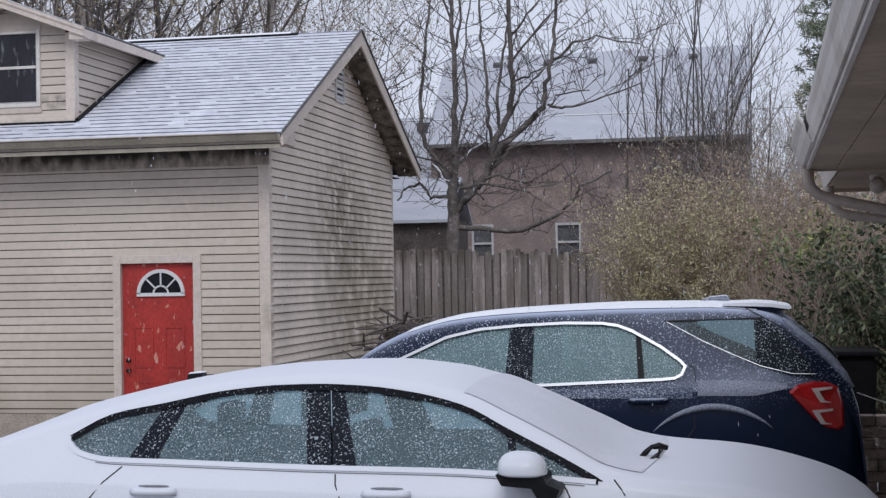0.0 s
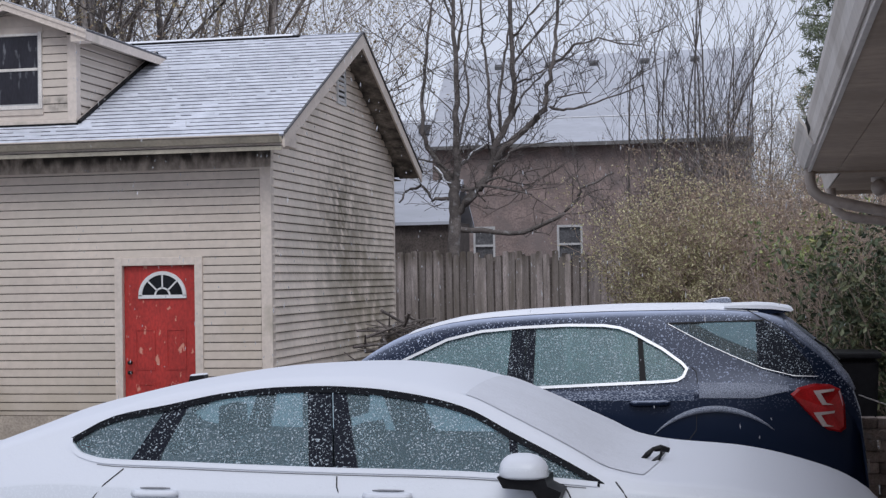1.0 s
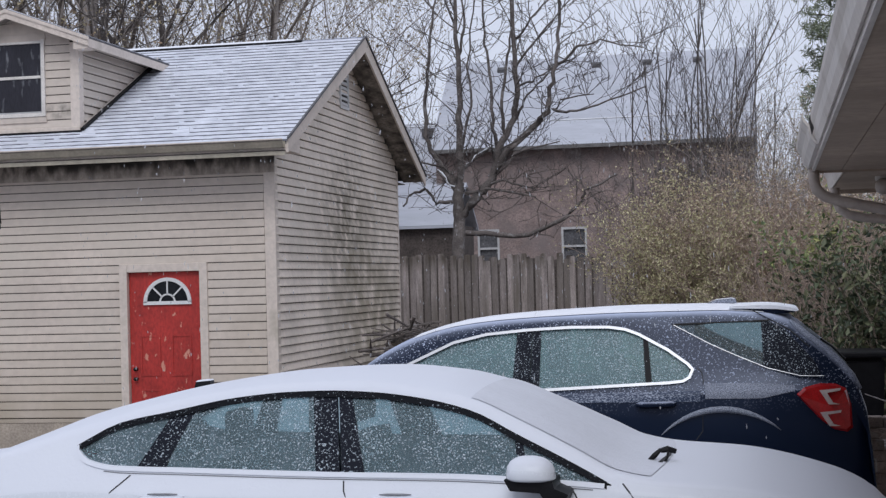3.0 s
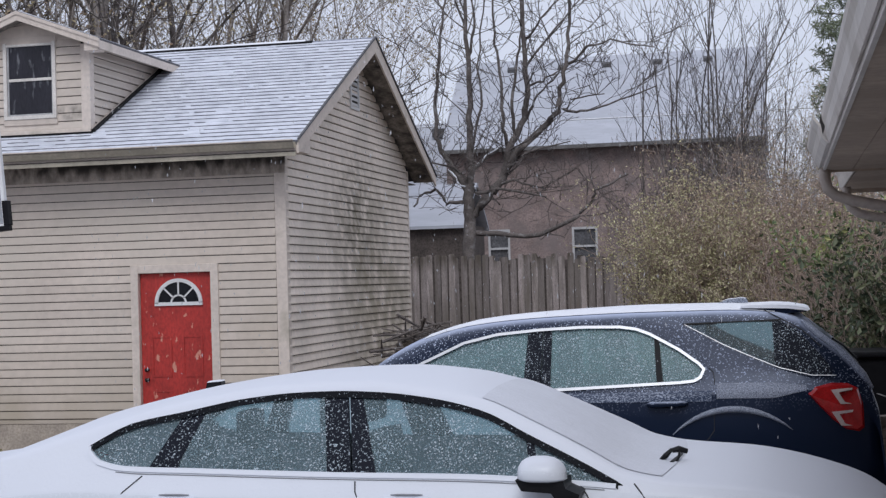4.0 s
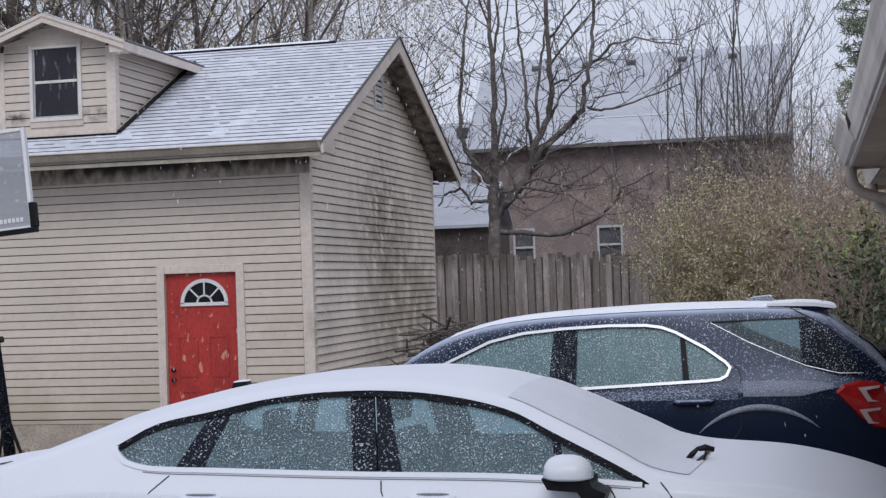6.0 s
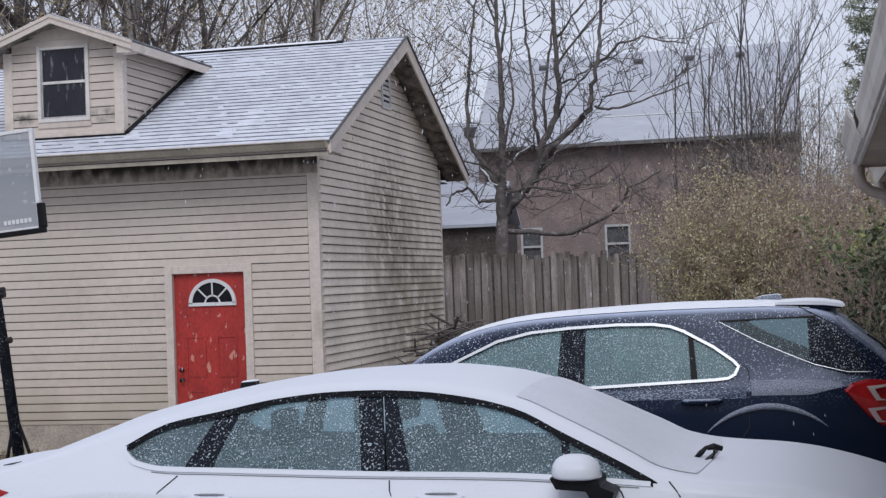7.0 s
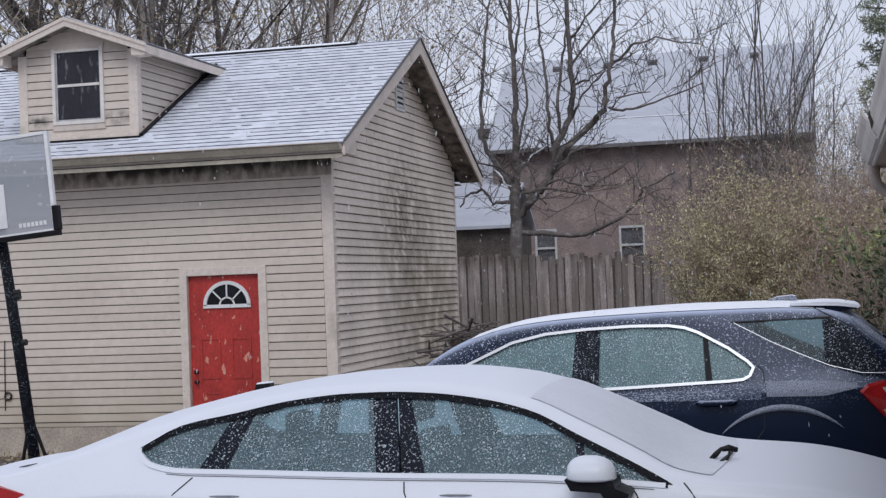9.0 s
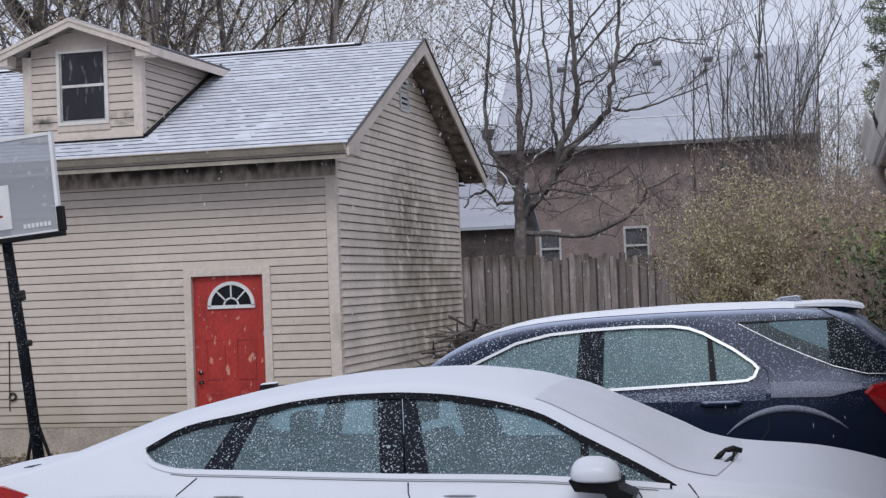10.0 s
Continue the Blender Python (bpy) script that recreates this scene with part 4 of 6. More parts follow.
        part("pillar", sh.plate([(-0.125, sh.low(-0.125)), (-0.015, sh.low(-0.015)), (-0.13, sh.high(-0.13)), (-0.19, sh.high(-0.19))], -0.004, 0.02, s), BLACK_TRIM, car)
        part("pillar", sh.plate([(-1.14, sh.low(-1.14)), (-0.99, sh.low(-0.99)), (-0.985, sh.low(-0.98) + 0.045), (-0.885, sh.high(-0.885)), (-1.0, sh.high(-1.0))], -0.004, 0.02, s), BLACK_TRIM, car)
        part("pillar", sh.plate([(0.705, sh.low(0.705)), (0.745, sh.low(0.745)), (0.705, sh.high(0.705)), (0.668, sh.high(0.668))], -0.004, 0.02, s), BLACK_TRIM, car)
        lo = [(-1.462, 1.205)] + [(v, sh.low(v)) for v in np.concatenate([np.linspace(-1.455, -1.2, 10), np.linspace(-1.1, 1.09, 24)])]
        rim = []
        for k, p in enumerate(lo):
            d = (Vector(lo[min(k + 1, len(lo) - 1)]) - Vector(lo[max(k - 1, 0)])).normalized()
            n = Vector((d.y, -d.x))
            rim.append((tuple(Vector(p) - n * 0.008), tuple(Vector(p) + n * 0.013)))
        bm = bmesh.new()
        for p, q in zip(rim, rim[1:]):
            sh.plate([p[0], q[0], q[1], p[1]], 0.007, 0.02, s, bm)
        bmesh.ops.remove_doubles(bm, verts=bm.verts, dist=0.0005)
        part("waist_moulding", bm, WHITE_PAINT, car, "bright waist moulding with a lip of snow")
        part("panel_gap", sh.line([(v, sh.low(v) - 0.022) for v in np.linspace(-1.30, 1.04, 30)], 0.0022, 0.003, s), WAIST_GAP, car)
        part("panel_gap", sh.line([(-0.11, 1.045), (-0.105, 1.0), (-0.08, 0.94), (-0.05, 0.8), (-0.06, 0.5), (-0.08, 0.32)], 0.0035, 0.001, s), GAP, car)
        part("panel_gap", sh.line([(-1.16, 1.07), (-1.24, 1.0), (-1.31, 0.92), (-1.30, 0.8), (-1.2, 0.6)], 0.0035, 0.001, s), GAP, car)
        part("panel_gap", sh.line([(0.93, 1.03), (0.96, 0.99), (1.0, 0.9), (1.02, 0.7), (0.98, 0.35)], 0.0035, 0.001, s), GAP, car)
        part("panel_gap", sh.line([(1.17, 1.035), (1.20, 1.00), (1.22, 0.97)], 0.0035, 0.001, s), GAP, car)
        for hx in (-0.98, 0.14):
            part("door_handle", tube([(hx + k, s * (sh.y_at(hx, 0.96) + 0.022 * (1 - (k / 0.11) ** 4)), 0.962 + 0.004 * k) for k in np.linspace(-0.11, 0.11, 9)], 0.017, 8), WHITE_PAINT, car, "white door handle with a cap of snow", True)
            # thin grey sliver drawn as the shadow in the gap above the handle
            part("handle_slot", tube([(hx + k, s * (sh.y_at(hx, 0.985) + 0.004), 0.988) for k in (-0.075, -0.04, 0.04, 0.075)], [0.002, 0.005, 0.005, 0.002], 8), WAIST_GAP, car)
        # mirror on its foot
        my = s * 1.04
        bm = bmesh.new()
        bmesh.ops.create_uvsphere(bm, u_segments=20, v_segments=12, radius=1)
        for v in bm.verts:
            x, y, z = v.co
            v.co = (0.785 + 0.108 * math.copysign(abs(x) ** 0.75, x) - 0.01 * z, my + s * 0.1 * math.copysign(abs(y) ** 0.7, y), 1.083 + (0.092 if z > 0 else 0.02) * math.copysign(abs(z) ** 0.8, z))
        mir = part("door_mirror", bm, WHITE_PAINT, car, "white door mirror capped with snow", True)
        part("mirror_base", prism([(0.674, 1.078), (0.885, 1.072), (0.895, 1.04), (0.955, 1.015), (0.935, 0.965), (0.87, 0.955), (0.83, 1.02), (0.70, 1.03)], "y", min(my - 0.07, my + 0.07) if s < 0 else my - 0.19, my + 0.07 if s > 0 else my + 0.19), BLACK, mir, "black mirror foot")
        # tail lamp
        part("tail_lamp", prism([(-2.66, 0.90), (-2.62, 1.0), (-2.42, 1.04), (-2.2, 1.035), (-2.05, 0.995), (-2.12, 0.96), (-2.45, 0.90)], "y", s * 0.70, s * 0.885), TAIL_RED, car, "red tail lamp")
        part("head_lamp", prism([(2.30, 0.66), (2.26, 0.78), (1.75, 0.88), (1.85, 0.76)], "y", s * 0.62, s * 0.80), TAIL_CLEAR, car)
        for wx in (-1.42, 1.43):
            wheel(car, wx, s * 0.80, 0.335, s)
    v, f = sh.cover(0.45, 1.27, 0.965, 0.004, bow=0.07, narrow=0.07)
    obj("windscreen", mesh_of("windscreen", v, f, (THIN_SNOW,), smooth=True), car, "windscreen hidden under thin grey snow")
    part("cowl", tube([(1.275, -0.46, 1.052), (1.30, -0.40, 1.062), (1.315, -0.28, 1.07), (1.33, -0.1, 1.076)], [0.006, 0.014, 0.012, 0.006], 8), BLACK, car, "black scuttle showing through the snow")
    bm = tube([(1.245, -0.35, 1.072), (1.27, -0.35, 1.095), (1.30, -0.34, 1.125)], [0.010, 0.014, 0.008], 8)
    tube([(1.300, -0.34, 1.118), (1.33, -0.33, 1.124), (1.370, -0.32, 1.112)], [0.012, 0.016, 0.012], 8, bm)
    tube([(1.335, -0.34, 1.115), (1.33, -0.36, 1.085), (1.31, -0.38, 1.052)], [0.006, 0.006, 0.007], 8, bm)
    tube([(1.275, -0.38, 1.058), (1.30, -0.38, 1.060), (1.32, -0.37, 1.056)], [0.010, 0.015, 0.010], 8, bm)
    part("wiper", bm, BLACK, car, "black wiper arm poking out of the snow")
    part("lid_gap", tube([(-2.26, -0.55, 1.088), (-2.20, -0.58, 1.098), (-2.13, -0.60, 1.112)], [0.002, 0.005, 0.002], 6), GAP, car, "boot lid joint")
    part("roof_fin", prism([(-1.16, 1.415), (-1.07, 1.435), (-1.07, 1.458), (-1.15, 1.452)], "y", -0.03, 0.03), BLACK, car, "small black roof fin")
    part("fin_snow", prism([(-1.15, 1.453), (-1.07, 1.459), (-1.075, 1.466), (-1.14, 1.461)], "y", -0.03, 0.03), SNOW, car)
    cab = part("cabin", box(-1.2, 1.0, -0.78, 0.78, 0.3, 0.42), CABIN, car, "grey cabin floor and trim")
    part("dashboard", prism([(0.62, 0.75), (0.66, 1.0), (1.0, 1.06), (1.08, 0.75)], "y", -0.74, 0.74), CABIN, cab)
    for sy in (-0.37, 0.37):
        seat(car, -0.02, sy, 0.5, 0.55)
    seat(car, -0.72, 0, 1.2, 0.42, "rear_seat")


def navy_suv():
    car = thing("suv", "dark navy SUV with chrome-edged windows and snow on its roof", "car", (-1.7, 12.0, 0))
    chrome = [(-1.36, 1.115), (-1.18, 1.235), (-1.0, 1.333), (-0.63, 1.503), (-0.38, 1.560), (-0.08, 1.586), (0.25, 1.600), (0.52, 1.596), (0.64, 1.578), (0.74, 1.540), (0.95, 1.425), (1.09, 1.325), (1.13, 1.28), (1.10, 1.215), (1.05, 1.188), (0.95, 1.178), (0.26, 1.147), (-0.4, 1.118)]
    sh = Shell(
        top=[(-2.40, 0.72), (-2.36, 0.95), (-2.2, 1.06), (-1.7, 1.15), (-1.52, 1.19), (-1.41, 1.285), (-1.2, 1.440), (-0.92, 1.566), (-0.6, 1.648), (-0.28, 1.680), (0.16, 1.704), (0.7, 1.722), (1.23, 1.722), (1.6, 1.70), (1.78, 1.655), (1.88, 1.56), (2.06, 1.405), (2.18, 1.275), (2.27, 1.15), (2.31, 1.0), (2.33, 0.8), (2.35, 0.5)],
        edge=[(-2.40, 0.68), (-2.36, 0.90), (-2.2, 1.0), (-1.6, 1.10), (-1.41, 1.24), (-1.2, 1.39), (-0.92, 1.520), (-0.6, 1.602), (-0.28, 1.638), (0.16, 1.660), (0.7, 1.672), (1.23, 1.675), (1.6, 1.655), (1.78, 1.60), (1.88, 1.51), (2.06, 1.36), (2.18, 1.23), (2.27, 1.10), (2.31, 0.96), (2.33, 0.76), (2.35, 0.46)],
        shoulder=[(-2.40, 0.62), (-2.3, 0.86), (-1.5, 1.04), (-1.36, 1.09), (-0.4, 1.10), (0.26, 1.13), (1.05, 1.165), (1.6, 1.19), (2.0, 1.19), (2.15, 1.12), (2.25, 1.0), (2.31, 0.86), (2.33, 0.66), (2.35, 0.4)],
        plan=[(-2.40, 0.62), (-2.3, 0.78), (-2.0, 0.93), (-1.5, 1.0), (1.5, 1.0), (1.9, 0.975), (2.15, 0.92), (2.28, 0.85), (2.35, 0.78)],
        low=[(-1.34, 1.122), (-0.4, 1.122), (0.26, 1.151), (0.95, 1.182), (1.05, 1.192), (1.125, 1.27)],
        high=[(-1.34, 1.126), (-1.18, 1.232), (-1.0, 1.329), (-0.63, 1.499), (-0.38, 1.556), (-0.08, 1.582), (0.25, 1.596), (0.52, 1.592), (0.74, 1.536), (0.95, 1.421), (1.09, 1.321), (1.125, 1.28)],
        side=(0.90, 0.38, 1.12), rear=-2.40, front=2.35, crease=0.075, crown=3.0,
        second=([(1.135, 1.53), (1.25, 1.462), (1.45, 1.372), (1.62, 1.30)], [(1.135, 1.585), (1.35, 1.60), (1.62, 1.598)]))
    sh.body(car, NAVY_PAINT, label="navy body with frost above the waist crease")
    for s in (-1, 1):
        part("window_chrome", sh.ring(chrome, 0.020, 0.012, 0.02, s), CHROME, car, "bright chrome window surround")
        def hi(x):
            return sh.high(x) - 0.012
        def lo(x):
            return sh.low(x) + 0.012
        def seg(xa_low, xb_low, xa_high, xb_high):
            n = 14
            return [(v, lo(v)) for v in np.linspace(xa_low, xb_low, n)] + [(v, hi(v)) for v in np.linspace(xb_high, xa_high, n)]
        part("front_door_window", sh.plate(seg(-1.28, -0.17, -1.25, -0.14), -0.012, 0.005, s), SUV_GLASS if s < 0 else CLEAR_GLASS, car, "frosted green side glass")
        part("rear_door_window", sh.plate(seg(0.015, 0.79, 0.02, 0.765), -0.012, 0.005, s), SUV_GLASS if s < 0 else CLEAR_GLASS, car, "frosted green side glass")
        part("quarter_window", sh.plate(seg(0.83, 1.095, 0.80, 1.09), -0.012, 0.005, s), SUV_GLASS if s < 0 else CLEAR_GLASS, car)
        part("pillar", sh.plate([(-0.18, lo(-0.18)), (-0.055, lo(-0.055)), (-0.04, hi(-0.04)), (-0.15, hi(-0.15))], -0.003, 0.02, s), BLACK_TRIM, car, "black door pillar with snow flecks")
        part("pillar", sh.plate([(-0.05, lo(-0.05)), (0.02, lo(0.02)), (0.025, hi(0.025)), (-0.035, hi(-0.035))], -0.003, 0.02, s), BLACK_TRIM, car)
        part("pillar", sh.plate([(0.785, lo(0.785)), (0.83, lo(0.83)), (0.80, hi(0.80)), (0.765, hi(0.765))], -0.003, 0.02, s), BLACK, car)
        q = [(0.99, 1.592), (1.35, 1.607), (1.60, 1.602), (1.61, 1.302), (1.45, 1.362), (1.25, 1.452)]
        part("rear_quarter_glass", sh.plate(q, 0.004, 0.006, s), QUARTER_GLASS if s < 0 else FROST_GLASS, car, "tinted rear quarter glass with snow flecks")
        q = [(1.60, 1.606), (1.66, 1.602), (1.76, 1.55), (1.86, 1.44), (1.97, 1.31), (2.0, 1.235), (1.86, 1.232), (1.61, 1.298)]
        part("rear_pillar", sh.plate(q, 0.007, 0.012, s), BLACK_TRIM, car, "black rear pillar panel flecked with snow")
        part("glass_moulding", sh.plate([(0.97, 1.600), (1.66, 1.617), (1.66, 1.606), (1.0, 1.590)], 0.009, 0.012, s), BLACK, car)
        edge = [(0.985, 1.594), (1.25, 1.452), (1.45, 1.362), (1.64, 1.283), (1.86, 1.228), (2.02, 1.225)]
        bm = bmesh.new()
        for a, b in zip(edge, edge[1:]):
            sh.plate([a, b, (b[0], b[1] - 0.005), (a[0], a[1] - 0.005)], 0.008, 0.012, s, bm)
        part("glass_moulding", bm, CHROME, car, "snow-dusted bright moulding")
        part("panel_gap", sh.line([(1.15, 1.285), (1.18, 1.26), (1.19, 1.2), (1.185, 1.0), (1.18, 0.85), (1.0, 0.6)], 0.004, 0.001, s), GAP, car)
        part("panel_gap", sh.line([(-0.04, 1.11), (-0.04, 0.9), (-0.05, 0.4)], 0.004, 0.001, s), GAP, car)
        part("panel_gap", sh.line([(1.53, 1.69), (1.66, 1.62), (1.80, 1.54), (1.93, 1.42)], 0.004, 0.004, s), GAP, car)
        # snow lying along the waist crease, the shoulder's sky reflection painted in with it
        for xa, xb, za, zb, m in ((1.205, 1.82, 1.075, 1.168, DUSTED), (-0.9, 1.17, 1.055, 1.118, DUSTED_THIN)):
            n = 24
            verts, faces = [], []
            for k in range(n + 1):
                x = xa + (xb - xa) * k / n
                tip = max(0.0, (x - 1.60) / 0.2)
                lo_z = za + 0.045 * tip
                hi_z = zb + 0.012 * min(1, max(0.0, x)) - 0.02 * tip
                for r in range(5):
                    z = lo_z + (hi_z - lo_z) * r / 4
                    verts.append((x, s * (sh.y_at(x, min(z, sh.shoulder(x))) + 0.004), z))
            for k in range(n):
                for r in range(4):
                    a = 5 * k + r
                    faces.append((a, a + 1, a + 6, a + 5))
            obj("snow_dust", mesh_of("snow_dust", verts, faces, (m,), smooth=True), car, "snow and painted sky sheen along the waist crease")
        hy = sh.y_at(0.85, 1.045)
        part("handle_recess", tube([(0.86 + k, s * (hy + 0.003), 1.043) for k in (-0.09, -0.05, 0.05, 0.09)], [0.012, 0.045, 0.045, 0.012], 10, flat=0.25), BLACK, car, "dark handle recess")
        hd = part("door_handle", tube([(0.86 + k, s * (hy + 0.012 + 0.025 * (1 - (k / 0.14) ** 4)), 1.040 + 0.02 * k) for k in np.linspace(-0.14, 0.14, 9)], [0.012] + [0.021] * 7 + [0.012], 8), NAVY_PAINT, car, "navy door handle dusted with snow", True)
        part("handle_snow", tube([(0.86 + k, s * (hy + 0.020 + 0.020 * (1 - (k / 0.13) ** 4)), 1.058 + 0.02 * k) for k in np.linspace(-0.12, 0.12, 8)], 0.005, 6), DUSTED, hd)
        # flared wheel arches catching the snow
        for wx in (1.35, -1.46):
            pts = [(wx - 0.03 + 0.62 * math.cos(a), 0.365 + 0.635 * math.sin(a)) for a in (radians(50 + 84 * k / 14) for k in range(15))]
            part("wheel_arch", tube([(x, s * (sh.y_at(x, min(z, sh.shoulder(x) - 0.09)) + 0.002), z) for x, z in pts], [0.003 + 0.027 * math.sin(math.pi * k / 14) for k in range(15)], 10, flat=0.8), DUSTED, car, "flared wheel arch with a line of snow", True)
            wheel(car, wx, s * 0.82, 0.365, s)
        # tail lamp wrapped round the corner
        lamp = [(1.83, 1.10), (1.88, 1.145), (1.99, 1.172), (2.10, 1.165), (2.17, 1.13), (2.20, 1.02), (2.205, 0.86), (2.17, 0.832), (2.08, 0.85), (1.99, 0.92), (1.90, 1.02)]
        bm = bmesh.new()
        for k, grow in ((0.0, 1.0), (0.028, 0.9)):
            cx, cz = 2.05, 1.01
            ring_ = [bm.verts.new((cx + (x - cx) * grow, s * (sh.y_at(min(x, 2.2), min(z, sh.shoulder(min(x, 2.2)))) - 0.006 + k + 0.01), cz + (z - cz) * grow)) for x, z in lamp]
            if k == 0:
                base = ring_
        for i in range(len(lamp)):
            j = (i + 1) % len(lamp)
            bm.faces.new((base[i], base[j], ring_[j], ring_[i]))
        mid = bm.verts.new((2.07, s * (sh.y_at(2.07, 1.0) + 0.040), 1.01))
        for i in range(len(lamp)):
            bm.faces.new((ring_[i], ring_[(i + 1) % len(lamp)], mid))
        tl = part("tail_lamp", bm, TAIL_RED, car, "large red tail lamp with pale chevrons")
        for cz in (1.09, 0.94):
            hook = [(1.985, cz + 0.035), (2.13, cz + 0.045), (2.125, cz + 0.030), (2.035, cz + 0.018), (2.075, cz - 0.05), (2.12, cz - 0.062), (2.045, cz - 0.062)]
            bm = bmesh.new()
            a = [bm.verts.new((x, s * (sh.y_at(x, min(z, sh.shoulder(x))) + 0.046), z)) for x, z in hook]
            b = [bm.verts.new((x, s * (sh.y_at(x, min(z, sh.shoulder(x))) + 0.0), z)) for x, z in hook]
            bm.faces.new(a)
            for i in range(len(hook)):
                bm.faces.new((a[i], b[i], b[(i + 1) % len(hook)], a[(i + 1) % len(hook)]))
            part("lamp_chevron", bm, TAIL_CLEAR, tl, "pale reversing lamp chevron")
    # snow sheet on the roof, spoiler, fin
    v, f = sh.cover(-0.95, 1.62, 0.93, 0.006)
    obj("roof_snow", mesh_of("roof_snow", v, f, (SNOW,), smooth=True), car, "even layer of snow on the roof")
    part("spoiler", prism([(1.45, 1.715), (1.70, 1.708), (1.84, 1.680), (1.845, 1.662), (1.72, 1.655), (1.62, 1.64)], "y", -0.60, 0.60), (NAVY_PAINT), car, "roof spoiler rimmed with snow")
    part("spoiler_snow", prism([(1.38, 1.698), (1.60, 1.692), (1.72, 1.687), (1.85, 1.668), (1.868, 1.678), (1.845, 1.690), (1.72, 1.712), (1.60, 1.719), (1.38, 1.714)], "y", -0.625, 0.625), SNOW, car, "snow on the spoiler")
    for s in (-1, 1):
        rim = [(v, s * (sh.section(v)[9][0] * 0.985), sh.edge(v) + 0.022) for v in np.linspace(1.80, 2.27, 9)]
        part("tailgate_edge", tube(rim, [0.008] + [0.026] * 7 + [0.012], 8), DUSTED, car, "frosted edge of the tailgate", True)
    part("shark_fin", prism([(1.19, 1.725), (1.27, 1.752), (1.38, 1.762), (1.41, 1.755), (1.42, 1.725)], "y", -0.045, 0.045), DUSTED, car, "shark-fin aerial with snow on top")
    part("fin_snow", prism([(1.20, 1.735), (1.27, 1.758), (1.38, 1.768), (1.41, 1.76), (1.40, 1.757), (1.38, 1.763), (1.27, 1.753)], "y", -0.04, 0.04), SNOW, car)
    part("rear_window", prism([(1.80, 1.615), (1.98, 1.49), (2.2, 1.275), (2.195, 1.265), (1.8, 1.59)], "y", -0.6, 0.6), TINTED, car, "tinted rear window")
    part("rear_wiper", tube([(2.20, 0.0, 1.29), (2.10, -0.25, 1.40), (2.02, -0.45, 1.46)], 0.009, 6), BLACK, car)
    cab = part("cabin", box(-1.2, 1.9, -0.78, 0.78, 0.4, 0.52), CABIN, car, "grey cabin floor and trim")
    for sy in (-0.38, 0.38):
        seat(car, -0.25, sy, 0.5, 0.72)
    seat(car, 0.75, 0, 1.2, 0.72, "rear_seat")


white_sedan()
navy_suv()

# ================= vegetation =================
BARK = mat("grey_brown_bark", (0.15, 0.130, 0.122), 0.95, var=0.3, scale=6, bump=0.6, bscale=30, second=(0.27, 0.26, 0.26), amount=0.34, sscale=9, edge=0.1)
TWIG = mat("thin_brown_twig", (0.23, 0.195, 0.17), 0.9, var=0.25, scale=3)
FAR_TWIG = mat("pale_winter_twig", (0.38, 0.34, 0.315), 0.9, var=0.25, scale=2)
DEAD = mat("dead_brown_stem", (0.38, 0.295, 0.245), 0.9, var=0.3, scale=4)


def leaf_mat(name, a, b, c):
    m = bpy.data.materials.new(name)
    m.use_nodes = True
    N, L = m.node_tree.nodes, m.node_tree.links
    g = N.new("ShaderNodeNewGeometry")
    r = N.new("ShaderNodeValToRGB")
    r.color_ramp.elements[0].color, r.color_ramp.elements[1].color = (*a, 1), (*c, 1)
    e = r.color_ramp.elements.new(0.5)
    e.color = (*b, 1)
    L.new(g.outputs["Random Per Island"], r.inputs[0])
    L.new(r.outputs[0], N["Principled BSDF"].inputs["Base Color"])
    N["Principled BSDF"].inputs["Roughness"].default_value = 0.6
    return m


OLIVE = leaf_mat("olive_yellow_leaf", (0.31, 0.265, 0.16), (0.60, 0.52, 0.33), (0.46, 0.33, 0.25))
RUSSET = leaf_mat("russet_dry_leaf", (0.30, 0.215, 0.165), (0.46, 0.335, 0.26), (0.64, 0.53, 0.42))
OLIVE_GREEN = leaf_mat("yellow_green_leaf", (0.32, 0.31, 0.17), (0.62, 0.58, 0.34), (0.47, 0.37, 0.28))
GREEN = leaf_mat("dark_evergreen_leaf", (0.03, 0.045, 0.025), (0.07, 0.092, 0.045), (0.17, 0.17, 0.09))
TUFT = leaf_mat("yellow_green_evergreen_leaf", (0.08, 0.12, 0.05), (0.17, 0.23, 0.09), (0.36, 0.36, 0.14))
PINE = leaf_mat("pine_needle", (0.13, 0.165, 0.10), (0.20, 0.235, 0.15), (0.29, 0.31, 0.20))
LAST = leaf_mat("last_autumn_leaf", (0.42, 0.36, 0.20), (0.24, 0.20, 0.12), (0.34, 0.24, 0.16))


